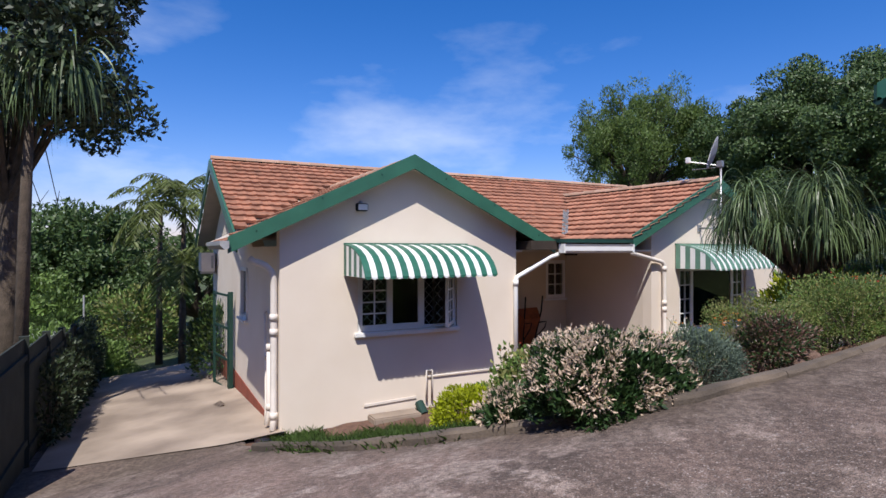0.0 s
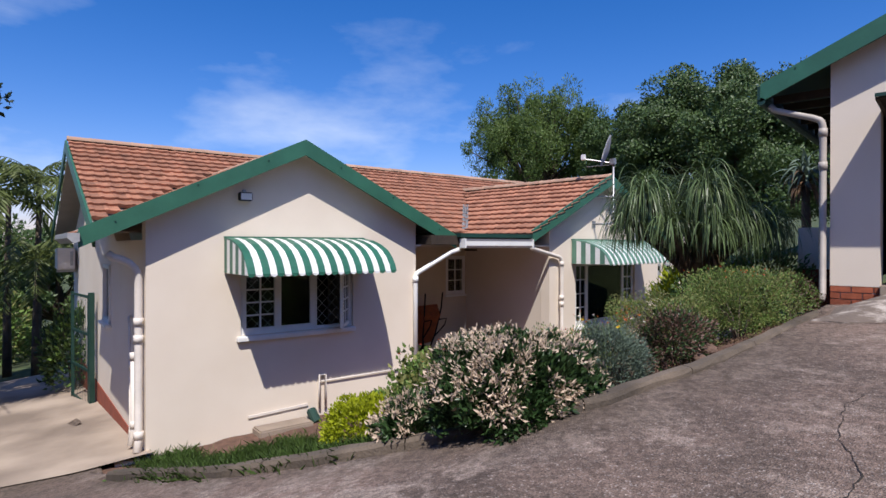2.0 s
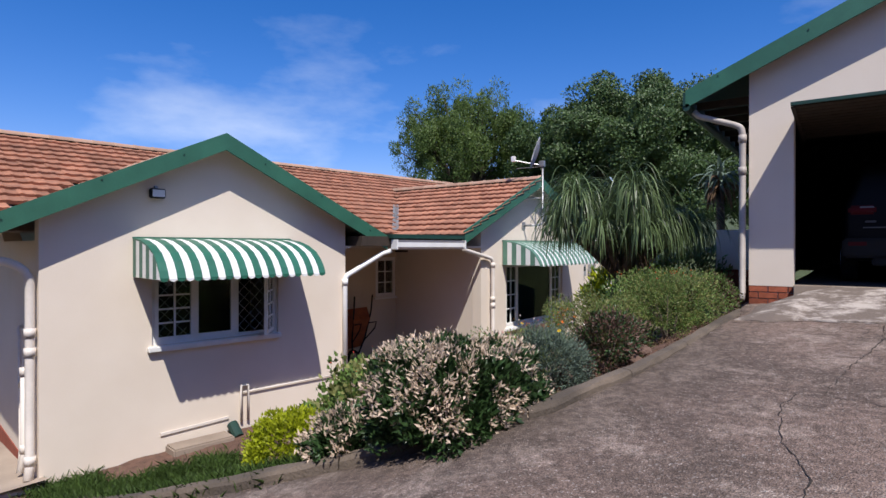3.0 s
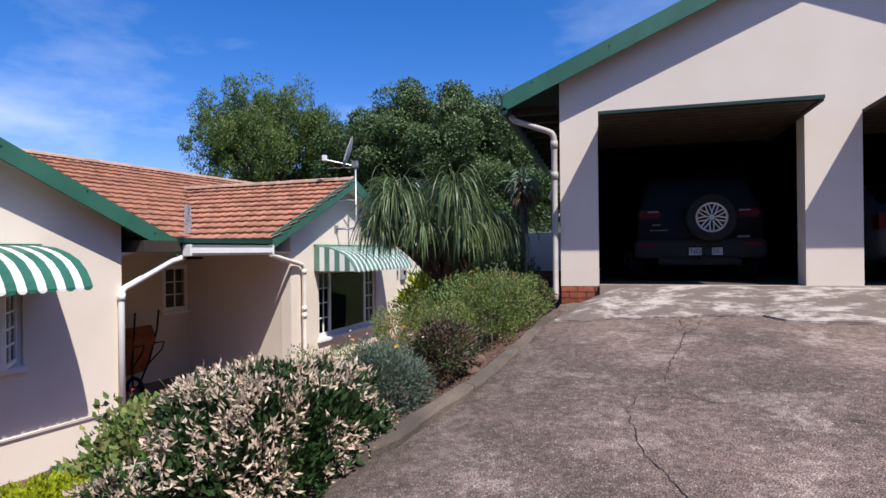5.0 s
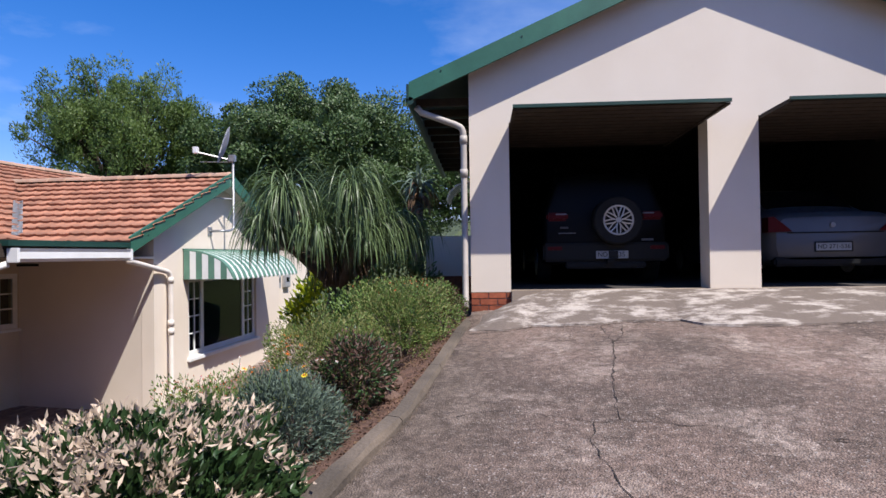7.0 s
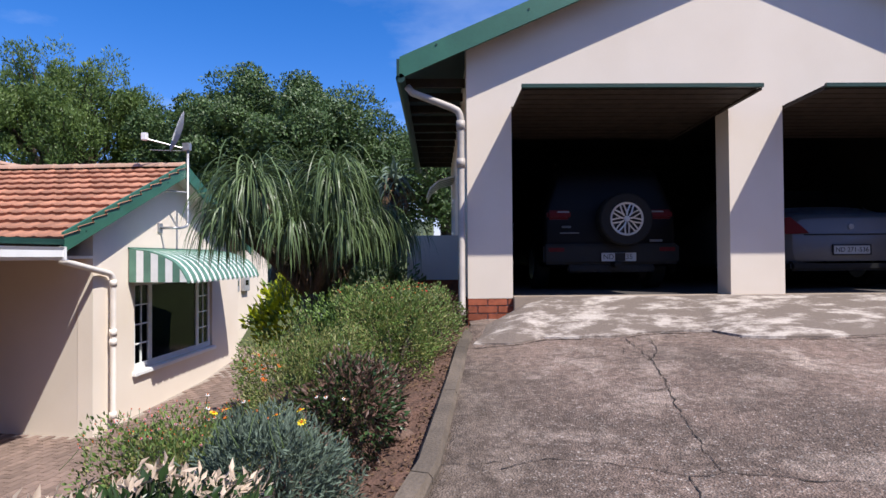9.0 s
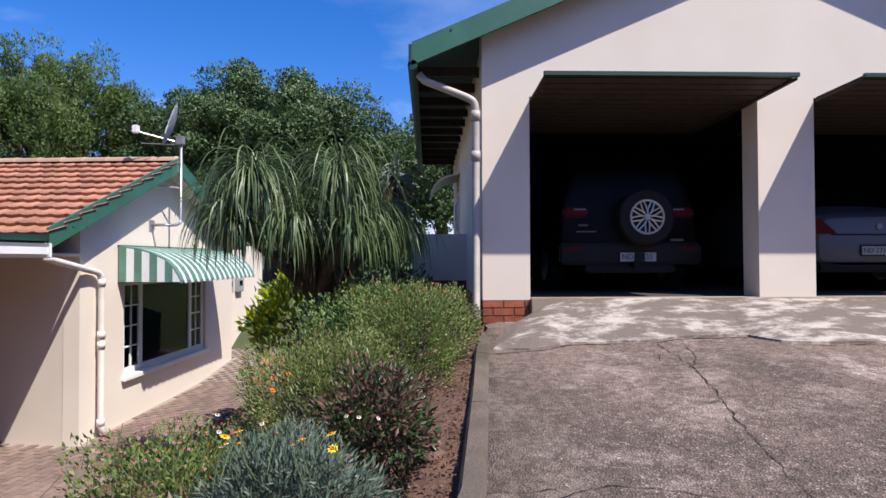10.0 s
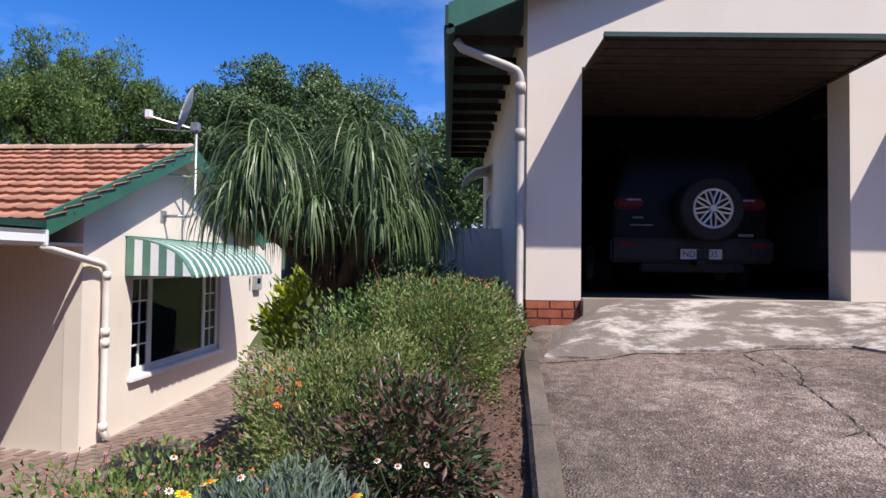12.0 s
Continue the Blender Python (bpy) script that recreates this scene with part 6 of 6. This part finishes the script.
bm = bmesh.new()
tube(bm, [(0.14 + 0.195 * math.cos(t), -0.215, 0.90 + 0.195 * math.sin(t)) for t in [2 * math.pi * k / 32 for k in range(33)]], 0.014, 6)
part("rim_ring", bm, M_ALLOY, sp)
for k in range(9):
    t = 2 * math.pi * k / 9 + 0.17
    bm = bmesh.new()
    for dt in (-1, 1):
        tube(bm, [(0.14 + r * math.cos(t + da * dt), -0.222, 0.90 + r * math.sin(t + da * dt)) for r, da in ((0.045, 0.0), (0.085, 0.05), (0.13, 0.16), (0.192, 0.24))], 0.0095, 6)
    part("spoke", bm, M_ALLOY, sp)
bm = bmesh.new()
tube(bm, [(0.14, -0.205, 0.90), (0.14, -0.232, 0.90)], 0.038, 14)
part("hub", bm, M_ALLOY, sp)
part("badge", boxed(-0.62, -0.50, -0.012, 0.0, 0.80, 0.83, 0.006), M_BADGE, suv)
part("badge", boxed(-0.64, -0.40, -0.008, 0.0, 0.73, 0.745), M_BADGE, suv)
part("badge", boxed(0.50, 0.66, -0.008, 0.0, 0.62, 0.65), M_BADGE, suv)
plate(suv, 0.08, -0.07, 0.43, 0.44, 0.11, [("ND", -0.13, 0.09), ("35", 0.13, 0.09)], 0.004)
# dark block added in place of the unreadable middle characters
part("unread_characters", boxed(0.03, 0.16, -0.084, -0.0795, 0.38, 0.48), M_TRIM, suv)
part("tow_bar", boxed(0.0, 0.10, -0.14, 0.02, 0.31, 0.37, 0.012), M_TRIM, suv)

# silver saloon in the second bay
sal = thing("car", "silver saloon parked nose-in with a legible number plate", "car", pose(4.86, 0.72, 0.0), group="parked cars")
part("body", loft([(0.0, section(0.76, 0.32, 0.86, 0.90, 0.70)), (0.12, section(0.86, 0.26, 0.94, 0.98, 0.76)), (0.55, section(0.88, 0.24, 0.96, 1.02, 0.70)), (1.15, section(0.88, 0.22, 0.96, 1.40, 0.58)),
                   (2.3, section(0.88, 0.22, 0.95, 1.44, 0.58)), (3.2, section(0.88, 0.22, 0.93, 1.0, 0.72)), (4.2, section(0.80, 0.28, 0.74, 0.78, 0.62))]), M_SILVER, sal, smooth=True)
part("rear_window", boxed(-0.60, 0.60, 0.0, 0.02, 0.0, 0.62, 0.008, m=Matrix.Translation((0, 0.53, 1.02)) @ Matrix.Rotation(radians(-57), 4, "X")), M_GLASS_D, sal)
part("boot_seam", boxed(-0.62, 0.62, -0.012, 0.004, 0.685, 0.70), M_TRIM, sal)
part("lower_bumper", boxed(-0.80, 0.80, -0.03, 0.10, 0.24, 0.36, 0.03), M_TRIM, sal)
for s in (-1, 1):
    part("tail_lamp", prism(bmesh.new(), [(s * 0.87, 0.70), (s * 0.87, 0.90), (s * 0.80, 0.91), (s * 0.66, 0.80), (s * 0.56, 0.71)], "y", -0.02, 0.16), M_LENS_R, sal)
    for y in (0.85, 3.35):
        wheel(sal, s * 0.78, y, 0.31, 0.2)
plate(sal, -0.03, -0.015, 0.50, 0.46, 0.105, [("ND 271-536", 0.0, 0.082)], 0.014)
part("badge", tube(bmesh.new(), [(-0.03, 0.0, 0.79), (-0.03, -0.02, 0.79)], 0.035, 12), M_STEEL, sal)

# ---------------------------------------------------------------- flowers, rocks, fence
M_ROCK = mat("brown_rock", (0.20, 0.125, 0.095), 0.95, var=0.2, scale=8, grain=50, bump=0.7, bump_dist=0.02)
M_PET_Y = mat("yellow_petal", (0.75, 0.55, 0.01), 0.6, var=0.08, scale=20, bump=0.0)
M_PET_O = mat("orange_petal", (0.70, 0.16, 0.01), 0.6, var=0.12, scale=20, bump=0.0)
M_PET_R = mat("red_petal", (0.55, 0.03, 0.04), 0.6, var=0.12, scale=20, bump=0.0)
M_PET_P = mat("pink_petal", (0.55, 0.25, 0.38), 0.6, var=0.12, scale=20, bump=0.0)
M_PET_W = mat("white_petal", (0.75, 0.74, 0.68), 0.6, var=0.06, scale=20, bump=0.0)
M_STEM = mat("green_stem", (0.10, 0.15, 0.05), 0.6, var=0.1, scale=20, bump=0.0)


def rock(x, y, r, seed, label):
    bm = bmesh.new()
    bmesh.ops.create_icosphere(bm, subdivisions=3, radius=1.0)
    for v in bm.verts:
        k = 1 + 0.28 * noise.noise(v.co * 1.3 + Vector((seed, 0, 0))) + 0.09 * noise.noise(v.co * 4 + Vector((0, seed, 0)))
        v.co = Vector((v.co.x * r[0], v.co.y * r[1], v.co.z * r[2])) * k
    solid("rock", bm, M_ROCK, label, "rock", pose(x, y, bed_at(x, y) + r[2] * 0.45, 0, 0, seed * 40), group="bed rocks", smooth=True)


rock(-1.15, -3.38, (0.11, 0.10, 0.15), 1, "upright brown rock among the lavender")
rock(-0.92, -3.22, (0.13, 0.12, 0.11), 2, "brown rock beside the red-leaved bush")
rock(-0.62, -2.65, (0.12, 0.10, 0.08), 3, "flat brown rock on bare soil")
rock(-0.58, -3.0, (0.09, 0.07, 0.05), 4, "small brown rock on bare soil")
rock(-0.47, -4.2, (0.045, 0.03, 0.02), 5, "pale pebble beside the kerb")
def cactus(x, y, seed):
    """A low prickly pear: upright flat pads grown out of one another."""
    c = thing("cactus", "low dark grey-green cactus with upright flat pads beside the path", "cactus", pose(x, y, bed_at(x, y) - 0.02, 0, 0, seed * 70), group="path cacti")
    for px, pz, tilt, r in ((0, 0.11, 0, 0.11), (-0.07, 0.26, -24, 0.09), (0.07, 0.27, 22, 0.095), (0.14, 0.14, 50, 0.08), (0.02, 0.36, 4, 0.07), (-0.15, 0.16, -48, 0.075)):
        bm = bmesh.new()
        bmesh.ops.create_icosphere(bm, subdivisions=2, radius=1.0)
        m = pose(px, 0.02 * math.sin(seed + tilt), pz, 0, tilt, tilt * 0.6) @ Matrix.Diagonal((r * 0.72, r * 0.2, r * 1.15, 1))
        bmesh.ops.transform(bm, matrix=m, verts=bm.verts)
        part("pad", bm, M_CACTUS, c, smooth=True)


M_CACTUS = mat("grey_green_cactus", (0.085, 0.10, 0.06), 0.8, var=0.2, scale=14, grain=60, bump=0.4)
cactus(-1.95, -2.55, 1)
cactus(-2.05, -2.85, 2)


def flower(kind, petal, r=0.028, n=9):
    """A daisy: petals and centre as parts; the stem hangs below."""
    verts, faces = [], []
    for k in range(n):
        a = 2 * math.pi * k / n
        b = len(verts)
        for rr, da in ((0.25, -0.2), (0.8, -0.26), (1.0, 0.0), (0.8, 0.26), (0.25, 0.2)):
            verts.append((r * rr * math.cos(a + da), r * rr * math.sin(a + da), 0.12 * r * math.sin(rr * 3)))
        faces.append(tuple(range(b, b + 5)))
    pm = mesh_from("petals", verts, faces, petal)
    cm_ = bm_mesh("centre", tube(bmesh.new(), [(0, 0, -0.002), (0, 0, 0.006)], r * 0.3, 8), M_PET_O)
    st = bm_mesh("stem", tube(bmesh.new(), [(0, 0, 0), (0.005, 0.0, -0.06), (0.0, 0.005, -0.13)], 0.0016, 5), M_STEM)
    return pm, cm_, st


KINDS = {"yellow": flower("yellow", M_PET_Y, 0.019), "orange": flower("orange", M_PET_O, 0.022), "red": flower("red", M_PET_R, 0.012, 7), "pink": flower("pink", M_PET_P, 0.009, 6), "white": flower("white", M_PET_W, 0.009, 8)}


def bloom(kind, x, y, z):
    f = thing("flower", f"{kind} daisy-like flower on a thin green stem", "flower", pose(x, y, z, rng.uniform(5, 45), rng.uniform(-20, 20), rng.uniform(0, 360)), group=f"{kind} flowers")
    for nm, me in zip(("petals", "centre", "stem"), KINDS[kind]):
        part(nm, me, None, f)


for kind, cx, cy, sx, sy, h0, h1, n in (("yellow", -1.12, -3.98, 0.24, 0.12, -0.21, -0.15, 6), ("white", -1.02, -3.95, 0.3, 0.16, -0.2, -0.12, 14), ("orange", -1.55, -2.45, 0.12, 0.26, -0.34, -0.22, 24),
                                        ("pink", -1.76, -3.10, 0.42, 0.42, -0.50, -0.42, 110), ("red", -2.50, -4.45, 0.5, 0.5, -0.62, -0.50, 26), ("red", -0.80, -1.2, 0.40, 0.70, 0.10, 0.22, 26), ("orange", -1.95, -4.4, 0.22, 0.18, 9.0, 9.0, 6)):
    for k in range(n):
        x, y = cx + rng.uniform(-sx, sx), cy + rng.uniform(-sy, sy)
        bloom(kind, x, y, bed_at(x, y) + rng.uniform(0.54, 0.66) if h0 > 5 else rng.uniform(h0, h1))

# fence on the left of the lower drive, with an overgrown hedge
M_FENCE = mat("weathered_green_fence", (0.028, 0.034, 0.026), 0.9, var=0.15, scale=4, grain=40, bump=0.4)
fence = thing("fence", "weathered dark green panel fence along the lower drive", "fence")
for k in range(7):
    x0 = -6.4 - 1.9 * k
    g = drive_z(x0 - 0.9, -9.0)
    yf = -9.12 + 0.17 * 1.9 * k
    part("post", boxed(x0 - 0.06, x0 + 0.06, yf - 0.06, yf + 0.06, g - 0.3, g + 1.95), M_FENCE, fence)
    turn = Matrix.Translation((x0, yf, 0)) @ Matrix.Rotation(math.atan2(0.323, -1.9), 4, "Z")
    for j in range(6):
        part("slat", boxed(0.06 + 0.306 * j, 0.06 + 0.306 * j + 0.304, -0.015, 0.015, g - 0.05, g + 1.75, m=turn), M_FENCE, fence)
    for zz in (0.25, 1.45):
        part("rail", boxed(0.06, 1.9, -0.05, -0.016, g + zz, g + zz + 0.08, m=turn), M_FENCE, fence)
for k, (x, r) in enumerate(((-9.8, 0.75), (-11.2, 0.8), (-12.6, 0.9), (-14.1, 0.9), (-15.6, 1.0), (-17.2, 1.1))):
    shrub("hedge_bush", "dark overgrown hedge bush against the fence", x, -8.95 + 0.17 * (-7.0 - x), (0.9, 0.36, r), 1900, 0.09, 0.045, L_SHADE, z=drive_z(x, -8.6), lift=0.85, flat=-0.9)
# two white garden benches far down the lawn, and a pole
sh = thing("garden_shed", "low white outbuilding far down the garden", "shed", pose(-24.5, -8.3, -3.8))
part("wall", boxed(-1.2, 1.2, -0.6, 0.6, 0, 1.1), M_WHITE, sh)
part("roof", boxed(-1.35, 1.35, -0.75, 0.75, 1.1, 1.2, 0.01), M_LEAD, sh)
bm = bmesh.new()
tube(bm, [(-20.5, -7.1, -4.0), (-20.5, -7.1, -1.0)], 0.03, 8)
solid("lamp_post", bm, M_LEAD, "thin grey pole on the lower lawn", "pole")
# overhead wires
for dy in (0.0, 0.45):
    bm = bmesh.new()
    tube(bm, [(-9.0, -9.2 + dy, 3.2), (-20, -8.3 + dy, 2.0), (-33, -7.6 + dy, 3.5)], 0.012, 5)
    solid("overhead_wire", bm, M_BLACK, "thin dark overhead wire", "wire", group="overhead wires")
# lawn strip at the end of the concrete
P = np.column_stack([rng.uniform(-26, -16.5, 9000), rng.uniform(-8.4, -5.6, 9000), np.zeros(9000)])
P[:, 2] = [ground_z(x, y) - 0.10 for x, y, _ in P]
tagged(leaves("lawn", P, rng.normal(size=P.shape) * 0.4 + np.array([0, 0, 1.0]), 0.14, 0.02, L_GRASS), "mown lawn at the end of the concrete drive", "lawn", kind="stuff")
